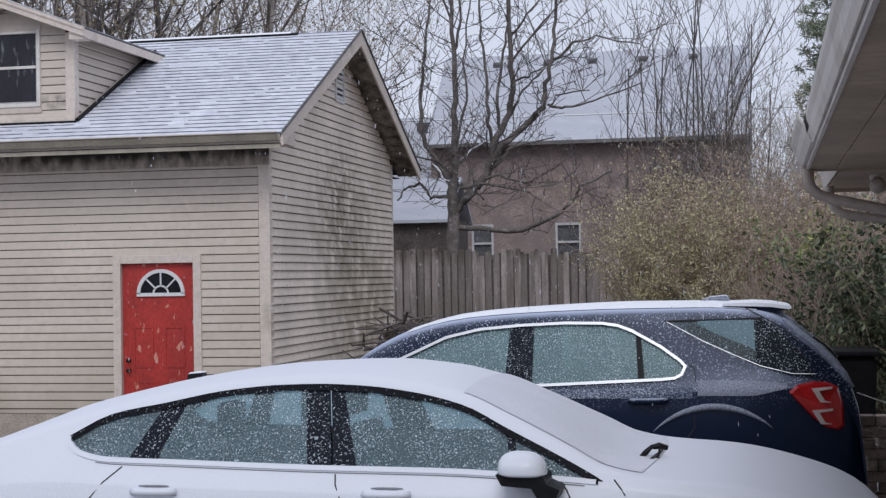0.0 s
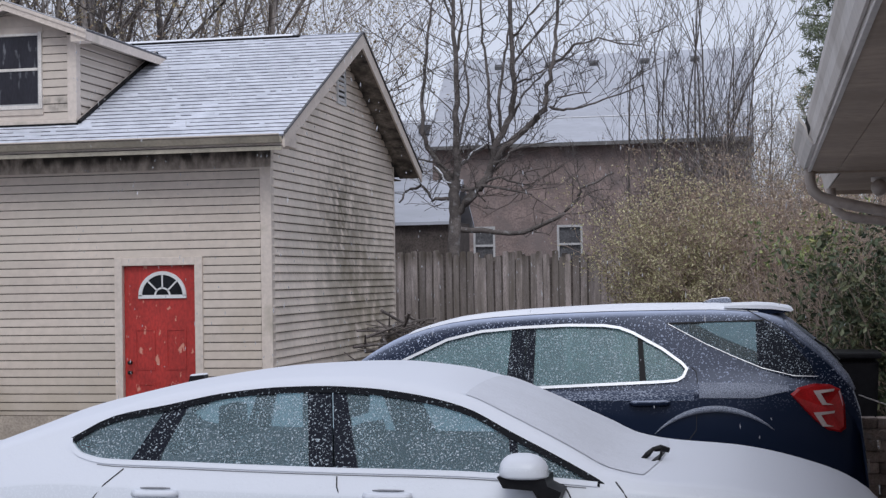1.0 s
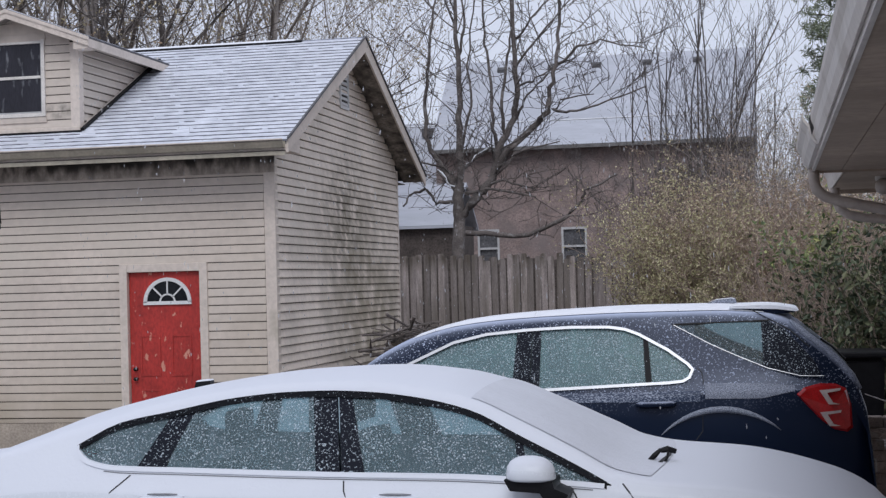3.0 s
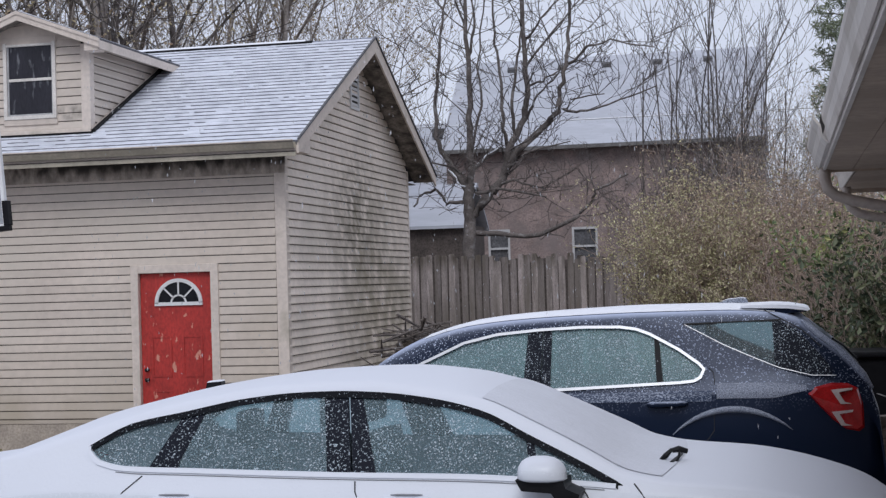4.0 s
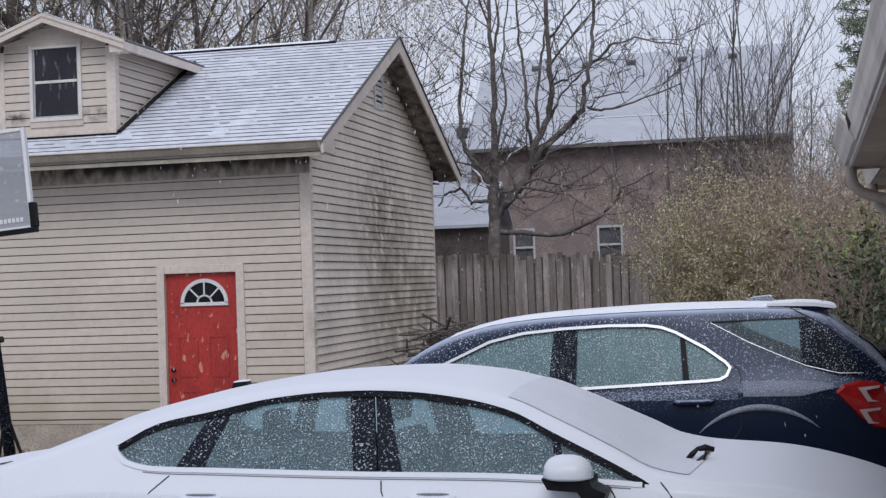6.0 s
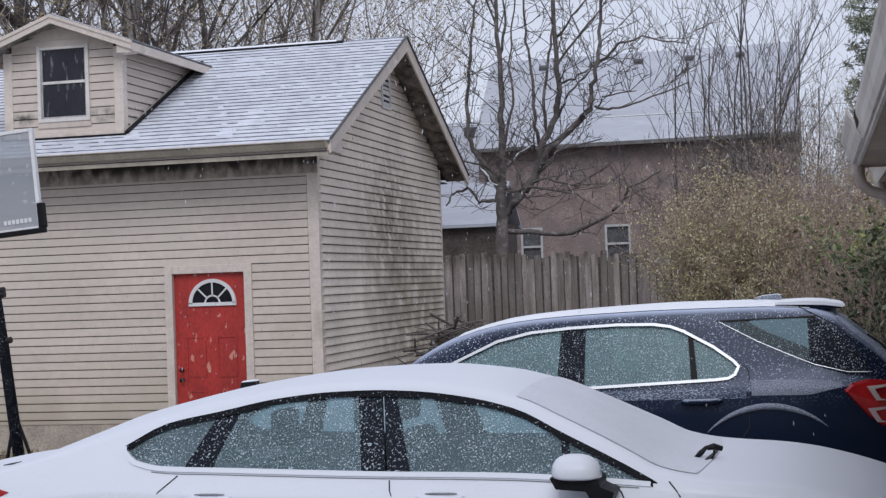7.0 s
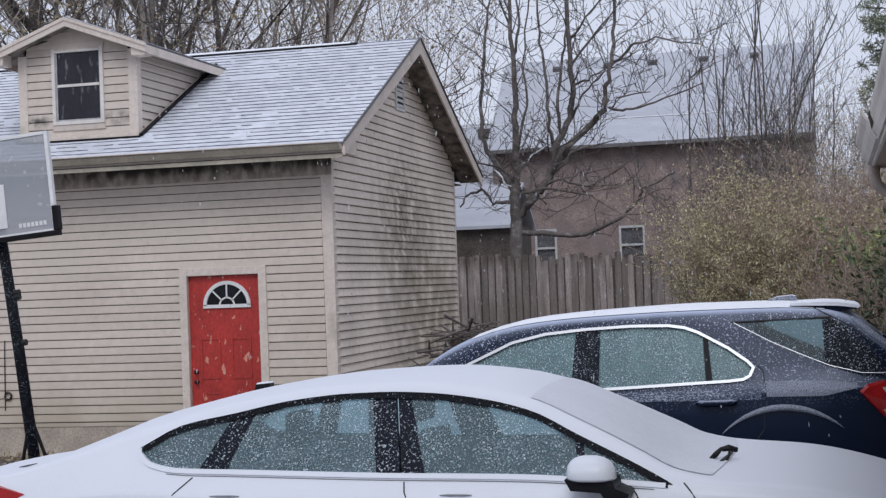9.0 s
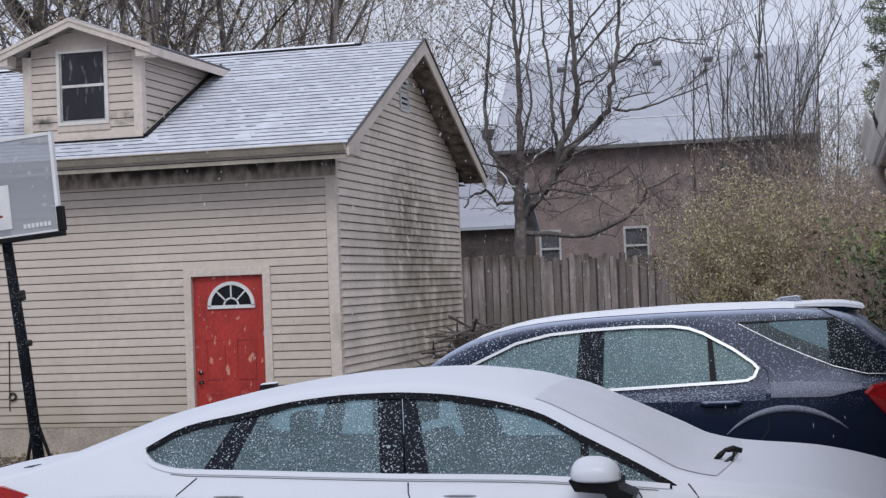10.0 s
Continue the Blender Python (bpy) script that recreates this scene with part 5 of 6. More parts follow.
class Wood:
    """Gathers tapered limbs and leaves as plain vertex lists."""

    def __init__(self, seed):
        self.r = random.Random(seed)
        self.v, self.f, self.lv, self.lf, self.tips = [], [], [], [], []
        self.tv, self.tf, self.stout, self.short = [], [], 0.03, (0.38, 0.68)

    def limb(self, pts, r0, r1, sides):
        n = len(pts)
        V_, F_ = (self.v, self.f) if r0 >= self.stout else (self.tv, self.tf)
        base = len(V_)
        for i, p in enumerate(pts):
            d = (pts[min(i + 1, n - 1)] - pts[max(i - 1, 0)]).normalized()
            u = d.orthogonal().normalized()
            w = d.cross(u)
            r = r0 + (r1 - r0) * i / (n - 1)
            for k in range(sides):
                a = 2 * math.pi * k / sides
                q = p + (u * math.cos(a) + w * math.sin(a)) * r
                V_.append((q.x, q.y, q.z))
        for i in range(n - 1):
            for k in range(sides):
                a, b = base + i * sides + k, base + i * sides + (k + 1) % sides
                F_.append((a, b, b + sides, a + sides))

    def grow(self, p, d, length, r, depth, kids, spread=0.75, up=0.25, wob=0.16, thin=0.0035):
        rnd = self.r
        n = 5 if depth > 1 else 4
        pts = [p.copy()]
        for i in range(n):
            d = (d + Vector((rnd.gauss(0, wob), rnd.gauss(0, wob), rnd.gauss(0, wob) + up * 0.15))).normalized()
            pts.append(pts[-1] + d * (length / n))
        r1 = max(thin, r * 0.42)
        self.limb(pts, r, r1, 6 if r > 0.05 else 4 if r > 0.015 else 3)
        if depth == 0:
            self.tips += pts[1:]
            return
        for k in range(kids[-depth]):
            t = 0.25 + 0.75 * (k + rnd.random()) / kids[-depth]
            i = min(n - 1, int(t * n))
            q = pts[i].lerp(pts[i + 1], t * n - i)
            side = Vector((rnd.gauss(0, 1), rnd.gauss(0, 1), rnd.gauss(0, 0.55) + up)).normalized()
            nd = (d * (1 - spread) + side * spread).normalized()
            self.grow(q, nd, length * rnd.uniform(*self.short), max(thin, r * (1 - 0.58 * t) * rnd.uniform(0.35, 0.6)), depth - 1, kids, spread, up, wob * 1.15, thin)

    def leaf(self, p, size, droop=0.0, slim=0.5):
        rnd = self.r
        a = Vector((rnd.gauss(0, 1), rnd.gauss(0, 1), rnd.gauss(0, 1) - droop)).normalized()
        b = a.orthogonal().normalized()
        b = (b * math.cos(1.3) + a.cross(b) * math.sin(rnd.uniform(0, 6.28))).normalized() * size * slim
        n = len(self.lv)
        c = a.cross(b).normalized() * size * 0.12
        self.lv += [tuple(p), tuple(p + a * size * 0.5 + b * 0.5 + c), tuple(p + a * size), tuple(p + a * size * 0.5 - b * 0.5 + c)]
        self.lf.append((n, n + 1, n + 2, n + 3))

    def leaves(self, per, size, jitter=0.05, keep=1.0, droop=0.0, slim=0.5):
        for p in self.tips:
            for _ in range(per):
                if self.r.random() < keep:
                    self.leaf(p + Vector([self.r.gauss(0, jitter) for _ in range(3)]), size * self.r.uniform(0.6, 1.25), droop, slim)

    def make(self, name, label, category, wood, leafmat=None, at=(0, 0, 0), group="", trunk_name="trunk", kind=""):
        t = thing(name, label, category, at, group, kind)
        if self.v:
            obj(trunk_name, mesh_of(trunk_name, self.v, self.f, (wood,), smooth=True), t)
        if self.tv:
            obj("crown", mesh_of("crown", self.tv, self.tf, (wood,), smooth=True), t)
        if self.lv:
            obj("foliage", mesh_of("foliage", self.lv, self.lf, (leafmat,)), t)
        return t


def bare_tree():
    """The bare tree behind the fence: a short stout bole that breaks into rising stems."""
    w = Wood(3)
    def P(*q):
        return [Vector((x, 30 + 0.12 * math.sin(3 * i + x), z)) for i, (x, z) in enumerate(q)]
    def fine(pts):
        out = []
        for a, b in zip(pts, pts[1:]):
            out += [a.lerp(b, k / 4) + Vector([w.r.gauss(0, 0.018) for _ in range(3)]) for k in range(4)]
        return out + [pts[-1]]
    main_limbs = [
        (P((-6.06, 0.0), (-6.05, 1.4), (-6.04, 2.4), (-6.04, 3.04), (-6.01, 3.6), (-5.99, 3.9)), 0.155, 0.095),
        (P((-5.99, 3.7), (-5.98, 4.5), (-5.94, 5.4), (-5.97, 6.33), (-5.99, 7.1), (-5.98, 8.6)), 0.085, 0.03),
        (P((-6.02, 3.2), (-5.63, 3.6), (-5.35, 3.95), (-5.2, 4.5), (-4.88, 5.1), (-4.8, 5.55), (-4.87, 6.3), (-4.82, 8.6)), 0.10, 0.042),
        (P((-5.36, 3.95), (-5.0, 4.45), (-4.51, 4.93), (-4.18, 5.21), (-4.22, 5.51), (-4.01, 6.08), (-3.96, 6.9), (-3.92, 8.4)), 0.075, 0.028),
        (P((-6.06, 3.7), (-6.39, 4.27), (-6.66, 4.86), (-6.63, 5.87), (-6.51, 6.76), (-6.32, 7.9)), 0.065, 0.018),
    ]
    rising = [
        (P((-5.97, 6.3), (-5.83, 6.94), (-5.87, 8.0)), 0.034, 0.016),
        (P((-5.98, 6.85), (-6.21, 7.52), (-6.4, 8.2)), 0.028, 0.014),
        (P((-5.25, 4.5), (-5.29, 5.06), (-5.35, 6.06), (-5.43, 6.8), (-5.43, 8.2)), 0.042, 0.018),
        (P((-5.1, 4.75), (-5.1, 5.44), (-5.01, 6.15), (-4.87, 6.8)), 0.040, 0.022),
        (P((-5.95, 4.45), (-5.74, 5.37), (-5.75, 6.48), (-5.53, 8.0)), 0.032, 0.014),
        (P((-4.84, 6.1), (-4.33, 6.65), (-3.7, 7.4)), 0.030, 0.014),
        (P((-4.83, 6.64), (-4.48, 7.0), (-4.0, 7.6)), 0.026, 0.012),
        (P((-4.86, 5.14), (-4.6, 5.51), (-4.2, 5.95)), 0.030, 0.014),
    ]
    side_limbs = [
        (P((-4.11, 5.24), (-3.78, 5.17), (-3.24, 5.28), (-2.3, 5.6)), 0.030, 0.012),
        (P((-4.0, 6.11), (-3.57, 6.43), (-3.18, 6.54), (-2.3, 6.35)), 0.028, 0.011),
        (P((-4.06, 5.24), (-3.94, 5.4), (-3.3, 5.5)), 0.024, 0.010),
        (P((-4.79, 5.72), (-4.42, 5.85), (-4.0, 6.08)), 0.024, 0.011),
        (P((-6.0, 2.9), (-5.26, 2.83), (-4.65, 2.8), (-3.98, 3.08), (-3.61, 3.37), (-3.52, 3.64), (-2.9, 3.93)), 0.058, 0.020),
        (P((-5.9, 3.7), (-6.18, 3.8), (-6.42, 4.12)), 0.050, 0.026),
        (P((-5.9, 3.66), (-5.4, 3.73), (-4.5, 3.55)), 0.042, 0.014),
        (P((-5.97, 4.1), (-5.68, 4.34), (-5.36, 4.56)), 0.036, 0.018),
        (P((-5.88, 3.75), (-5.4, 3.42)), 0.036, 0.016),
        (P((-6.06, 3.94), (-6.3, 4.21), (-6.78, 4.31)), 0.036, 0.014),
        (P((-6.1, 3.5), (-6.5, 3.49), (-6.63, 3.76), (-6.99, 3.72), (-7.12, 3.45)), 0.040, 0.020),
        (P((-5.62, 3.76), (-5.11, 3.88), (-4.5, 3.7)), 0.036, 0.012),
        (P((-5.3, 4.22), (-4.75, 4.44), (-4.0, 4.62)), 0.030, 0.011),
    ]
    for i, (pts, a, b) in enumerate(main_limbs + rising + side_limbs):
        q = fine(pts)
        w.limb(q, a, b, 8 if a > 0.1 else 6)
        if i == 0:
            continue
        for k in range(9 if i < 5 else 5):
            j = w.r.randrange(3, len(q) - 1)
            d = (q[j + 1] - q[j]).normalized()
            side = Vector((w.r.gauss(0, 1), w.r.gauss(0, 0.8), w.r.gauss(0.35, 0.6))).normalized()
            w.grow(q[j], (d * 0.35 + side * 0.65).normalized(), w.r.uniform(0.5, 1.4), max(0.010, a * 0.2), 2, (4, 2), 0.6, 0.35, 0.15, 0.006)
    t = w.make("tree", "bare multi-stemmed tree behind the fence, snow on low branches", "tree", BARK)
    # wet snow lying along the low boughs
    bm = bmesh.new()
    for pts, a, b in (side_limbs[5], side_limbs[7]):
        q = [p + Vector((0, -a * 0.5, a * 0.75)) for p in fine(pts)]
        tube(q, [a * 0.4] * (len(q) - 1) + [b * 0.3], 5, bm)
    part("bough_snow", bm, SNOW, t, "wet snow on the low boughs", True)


def woods():
    """Bare winter trees, a few patterns copied."""
    kinds = []
    for s in range(5):
        w = Wood(20 + s)
        h = 8.5 + s * 0.7
        w.grow(Vector((0, 0, 0)), Vector((0.03, 0, 1)), h, 0.085 + 0.02 * s, 4, (9, 5, 4, 3), 0.62, 0.55, 0.10, 0.0055)
        w.leaves(2, 0.11, 0.12, 0.9 if s in (0, 3) else 0.4)
        kinds.append(w.make("tree", "bare grey winter tree with a few last leaves", "tree", FAR_TWIG if s % 2 else TWIG, LAST, (-60, 120 + 8 * s, 0), "woods behind the garage"))
    rnd = random.Random(8)
    spots = [(-21, 34), (-19.2, 30), (-17.2, 36), (-15.8, 29.5), (-14.2, 34), (-13.0, 30), (-12.3, 36), (-20, 42), (-17.5, 44), (-15, 43), (-13.0, 46), (-22, 47), (-18.5, 52), (-15.9, 58)]
    for i, (x, y) in enumerate(spots):
        k = kinds[i % 5] if x < -13.5 else kinds[1]
        t = copy_thing(k, pose(x + rnd.uniform(-0.4, 0.4), y, 0.012 * max(0, y - 28), 0, 0, rnd.uniform(0, 360)))
    # clumps of slender stems in front of the far house
    for i, (x, y, h, n) in enumerate([(-3.12, 40, 7.6, 2), (-2.62, 40, 8.6, 3), (-2.08, 39.5, 8.4, 2), (-1.56, 40, 8.8, 3), (-1.10, 40.5, 8.2, 2), (-0.62, 41, 7.0, 2)]):
        w = Wood(300 + i)
        w.short = (0.26, 0.48)
        for k in range(n):
            lean = (k - (n - 1) / 2) * 0.15 + w.r.gauss(0, 0.04)
            w.grow(Vector((lean * 0.3, w.r.uniform(-0.2, 0.2), 0)), Vector((lean, w.r.gauss(0, 0.06), 1)).normalized(), h * w.r.uniform(0.85, 1.05), 0.047, 3, (7, 4, 3), 0.46, 0.4, 0.075, 0.0055)
        w.make("tree", "clump of slender bare stems in front of the far house", "tree", BARK, at=(x, y, 0.14), group="bare trees by the far house")
    for i, (x, y, h) in enumerate([(-2.9, 37, 4.6), (-2.1, 37.5, 4.8), (-1.3, 37, 4.9), (-0.5, 37.5, 4.9)]):
        shrub(340 + i, (x, y, 0.1), h, 1.3, 18, LAST, BARK, "grey thicket of fine upright twigs behind the fence", keep=0.1, size=0.05, kids=(9, 6), group="thicket behind the yard", lean=0.2, spread=0.45)
    # stout boles rising behind the ridge
    for x, y, r, lean in ((-17.6, 32, 0.27, 0.02), (-18.35, 31.5, 0.12, -0.06), (-15.6, 33, 0.17, 0.03), (-14.4, 31, 0.10, 0.05), (-13.0, 33, 0.12, -0.09)):
        w = Wood(int(r * 1000 + 7))
        w.grow(Vector((0, 0, 0)), Vector((lean, 0, 1)), 13, r, 3, (9, 6, 5), 0.7, 0.3, 0.022, 0.012)
        w.make("tree", "stout grey tree trunk behind the garage", "tree", BARK, at=(x, y, 0), group="woods behind the garage")
    for k in kinds:
        k.location = (k.location.x + 30 - 6 * kinds.index(k), 64 + 3 * kinds.index(k), 0.4)


def shrub(seed, at, height, width, stems, leafmat, wood, label, name="shrub", per=1, size=0.05, keep=0.8, kids=(7, 5), group="shrubs along the fence", lean=0.36, spread=0.6, slim=0.42, bare=0.0):
    w = Wood(seed)
    w.short = (0.16, 0.36)
    for _ in range(stems):
        a, rr = w.r.uniform(0, 6.28), w.r.random() ** 0.5
        p = Vector((math.cos(a) * rr * width * 0.35, math.sin(a) * rr * width * 0.35, 0))
        d = Vector((math.cos(a) * rr * lean, math.sin(a) * rr * lean, 1)).normalized()
        w.grow(p, d, height * w.r.uniform(0.6, 1.1), 0.011, 2, kids, spread, 0.15, 0.10, 0.003)
    w.tips = [p for p in w.tips if p.z > bare]
    w.leaves(per, size, 0.05, keep, 0.0, slim)
    return w.make(name, label, "shrub", wood, leafmat, at, group, "stem")


def pine():
    w = Wood(77)
    w.limb([Vector((0, 0, 0)), Vector((0.05, 0, 6)), Vector((0, 0, 12))], 0.2, 0.05, 8)
    for i in range(46):
        z = 4.5 + 7 * i / 46
        a = w.r.uniform(0, 6.28)
        if i % 2:
            a = math.pi + w.r.gauss(0, 0.5)
        L_ = w.r.uniform(1.3, 2.3) * (1 - (z - 4.5) / 12)
        pts = [Vector((0, 0, z)) + Vector((math.cos(a), math.sin(a), 0.18)) * L_ * k / 5 + Vector((0, 0, -0.05 * k * k / 25)) for k in range(6)]
        w.limb(pts, 0.03, 0.008, 4)
        for p in pts[2:]:
            for _ in range(3):
                c = p + Vector([w.r.gauss(0, 0.16) for _ in range(3)])
                for _ in range(52):
                    w.leaf(c + Vector([w.r.gauss(0, 0.04) for _ in range(3)]), 0.17, 0, 0.13)
    w.make("pine_tree", "green pine tree with loose needle tufts", "tree", BARK, PINE, (2.55, 36, 0.1))


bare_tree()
woods()
shrub(120, (-11.7, 29.5, 0), 7.2, 2.2, 16, OLIVE, FAR_TWIG, "slender sapling with thin yellow-green leaves behind the garage", "sapling", per=2, size=0.075, keep=0.55, kids=(10, 6), group="woods behind the garage", lean=0.2, bare=5.0)
pine()
for i, (x, y, h, wd, n) in enumerate([(-1.0, 22.4, 2.7, 1.3, 44), (-0.75, 22.0, 2.95, 1.5, 46), (-0.25, 22.6, 3.0, 1.7, 46), (0.55, 22.2, 2.75, 1.6, 40), (-0.6, 24.2, 3.1, 1.4, 36), (-0.3, 24.8, 3.3, 1.8, 36), (0.9, 25.0, 3.5, 1.8, 34)]):
    shrub(40 + i, (x, y, 0), h, wd, n, OLIVE_GREEN if i in (0, 1) else RUSSET if i in (2, 3, 6) else OLIVE, DEAD, "twiggy brown shrub with sparse olive-yellow leaves", per=3, size=0.046, keep=0.75 if i < 2 else 0.5 if i < 4 else 0.4, kids=(11, 6))
for i, (x, y, h, wd, n) in enumerate([(0.98, 15.6, 1.75, 0.6, 26), (1.42, 15.2, 2.0, 0.8, 26), (1.15, 17.2, 1.9, 0.7, 22), (0.72, 17.8, 1.5, 0.7, 20)]):
    shrub(60 + i, (x, y, 0), h, wd, n, GREEN, DEAD, "dark green evergreen shrub beside the bins", per=2, size=0.085, keep=0.65, slim=0.5, kids=(7, 5), group="evergreens at the yard edge", lean=0.12, spread=0.38)
shrub(66, (0.34, 16.5, 0), 2.35, 0.5, 14, TUFT, DEAD, "tall evergreen spray with yellow-green leaves", per=3, size=0.07, keep=0.6, kids=(5, 4), group="evergreens at the yard edge", lean=0.07, spread=0.35, bare=1.95)
for i, (x, y, h) in enumerate([(0.55, 18.5, 2.3), (1.3, 18.0, 2.8), (1.9, 20.5, 3.0), (0.2, 19.6, 2.0)]):
    shrub(70 + i, (x, y, 0), h, 1.2, 26, LAST, DEAD, "tangle of dead brown stems with a few leaves", keep=0.3, size=0.05)
for i, (x, y, h) in enumerate([(0.5, 31, 4.6), (1.5, 33, 5.0), (2.4, 32, 4.8), (0.2, 40, 5.6), (1.6, 44, 6.0), (3.0, 42, 5.8)]):
    shrub(90 + i, (x, y, 0.05), h, 2.0, 34, LAST, FAR_TWIG, "tall pale thicket of bare twigs behind the yard", keep=0.35, size=0.06, kids=(9, 6), group="thicket behind the yard")

# ================= board fence =================
def fence():
    f = thing("fence", "weathered grey board fence with dog-eared tops", "fence", (0, 27, 0))
    rnd = random.Random(5)
    meshes = []
    for k in range(6):
        w, h = rnd.uniform(0.098, 0.113), 2.36 + rnd.uniform(-0.07, 0.06)
        bm = prism([(0, 0.02), (w, 0.02), (w, h - 0.025), (w - 0.02, h), (0.02, h - 0.006), (0, h - 0.02)], "y", 0, 0.018)
        bmesh.ops.recalc_face_normals(bm, faces=bm.faces)
        me = bpy.data.meshes.new("board")
        bm.to_mesh(me)
        bm.free()
        me.materials.append(FENCE)
        meshes.append(me)
    x = -9.6
    while x < 2.4:
        b = obj("board", rnd.choice(meshes), f)
        b.location = (x, rnd.uniform(-0.006, 0.006), rnd.uniform(-0.03, 0.02) - 0.012 * (x + 5))
        b.rotation_euler = (0, radians(rnd.gauss(0, 0.35)), 0)
        x += 0.125
    # dark copies added behind the boards so the gaps are coloured as if shaded
    rear = []
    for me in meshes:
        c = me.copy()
        c.materials[0] = DARK_BROWN
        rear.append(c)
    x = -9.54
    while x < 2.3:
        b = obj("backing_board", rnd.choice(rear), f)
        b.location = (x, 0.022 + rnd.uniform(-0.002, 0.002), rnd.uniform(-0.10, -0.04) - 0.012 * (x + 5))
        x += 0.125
    for z in (0.4, 1.3, 2.0):
        part("rail", box(-9.6, 2.4, 0.05, 0.09, z, z + 0.09), FENCE, f)
    for i in range(6):
        part("post", box(-9.6 + 2.4 * i, -9.5 + 2.4 * i, 0.095, 0.19, -0.02, 2.3), FENCE, f)


fence()

# ================= brick house beyond the fence =================
FAR_GUTTER = mat("dull_grey_gutter", (0.17, 0.165, 0.165), 0.7, var=0.2, scale=2)
FAR_FRAME = mat("greyed_white_frame", (0.52, 0.52, 0.53), 0.5, var=0.12, scale=4)


def far_house():
    h = thing("house", "two-storey brown brick house with a snow-covered roof", "house", (0, 0, 0))
    x0, x1, y0, zb, ze, zr, d = -11.2, -0.55, 52.0, 0.2, 6.62, 9.9, 3.7
    holes = [(-9.82, -9.07), (-6.95, -6.09)]
    part("wall", box(x0, x1, y0, y0 + 0.2, zb, 2.35), BRICKWALL, h, "brown brick front wall")
    edges = [x0] + [v for q in holes for v in q] + [x1]
    for a, b in zip(edges[::2], edges[1::2]):
        part("wall", box(a, b, y0, y0 + 0.2, 2.35, 3.66), BRICKWALL, h)
    part("wall", box(x0, x1, y0, y0 + 0.2, 3.66, ze), BRICKWALL, h)
    gab = [(y0 + 0.2, zb), (y0 + 2 * d, zb), (y0 + 2 * d, ze), (y0 + d, zr - 0.1), (y0 + 0.2, ze)]
    part("wall", prism(gab, "x", x0, x0 + 0.2), BRICKWALL, h)
    part("wall", prism(gab, "x", x1 - 0.2, x1), BRICKWALL, h)
    part("wall", box(x0, x1, y0 + 2 * d - 0.2, y0 + 2 * d, zb, ze), BRICKWALL, h)
    roof = part("roof", prism([(y0 - 0.35, ze - 0.2), (y0 + d, zr), (y0 + 2 * d + 0.35, ze - 0.2), (y0 + 2 * d + 0.35, ze - 0.3), (y0 + d, zr - 0.12), (y0 - 0.35, ze - 0.32)], "x", x0 - 0.15, x1 + 0.1), FAR_SNOW, h, "shingle roof under thin snow")
    part("gutter", box(x0 - 0.15, x1 + 0.1, y0 - 0.47, y0 - 0.352, ze - 0.34, ze - 0.22), FAR_GUTTER, h, "dark gutter")
    for x in (-9.37, -7.54, -5.94, -4.16, -2.4):
        y = y0 + d - 0.45
        z = zr - 0.45 * 0.86
        part("roof_vent", prism([(y - 0.15, z - 0.12), (y - 0.17, z + 0.0), (y - 0.07, z + 0.09), (y + 0.18, z + 0.10), (y + 0.18, z + 0.07)], "x", x - 0.15, x + 0.15), SHINGLE, roof, "dark box roof vent")
    for a, b in holes:
        w = part("window", box(a, b, y0 + 0.08, y0 + 0.1, 2.35, 3.66), FAR_GLASS, h, "white sash window")
        for q in ((a, a + 0.07, 2.35, 3.66), (b - 0.07, b, 2.35, 3.66), (a + 0.07, b - 0.07, 3.58, 3.66), (a + 0.07, b - 0.07, 2.35, 2.45), (a + 0.07, b - 0.07, 2.98, 3.05)):
            part("window_frame", box(q[0], q[1], y0 - 0.02, y0 + 0.07, q[2], q[3]), FAR_FRAME, w)
    # lower wing to the side
    w0 = thing("house", "lower neighbouring house wing with snowy roof and a roof vent", "house", (0, 0, 0))
    part("wall", box(-19, -11.5, 54, 60, 0.3, 5.2), BRICKWALL, w0)
    r2 = part("roof", prism([(53.6, 5.1), (57, 7.9), (60.4, 5.1), (60.4, 5.0), (57, 7.75), (53.6, 5.0)], "x", -19.2, -11.42), FAR_SNOW, w0, "snow-covered roof")
    part("roof_vent", prism([(56.1, 7.3), (56.1, 7.62), (56.5, 7.62), (56.5, 7.4)], "x", -12.6, -12.1), SHINGLE, r2, "dark roof vent")
    s = thing("shed", "dark shed with a snow-covered roof behind the fence", "shed", (0, 0, 0))
    # wall colour darkened for the shade under the shed's eaves
    part("wall", box(-10.6, -7.85, 38.2, 41, 0.1, 3.38), DARK_BROWN, s, "dark shed wall")
    part("roof", prism([(38.0, 3.36), (39.7, 4.5), (41.2, 3.36), (41.2, 3.28), (39.7, 4.4), (38.0, 3.28)], "x", -10.8, -7.75), FAR_SNOW, s, "snow-covered shed roof")
    cable = [(-10.3 - 20 + 2.0 * k, 45, 6.55 + 0.06 * ((k - 16) / 16) ** 2) for k in range(24)]
    ob = part("power_line", tube(cable, 0.020, 5), SNOW, None)
    tagged(ob, "thin overhead cable with snow on it", "cable")


far_house()

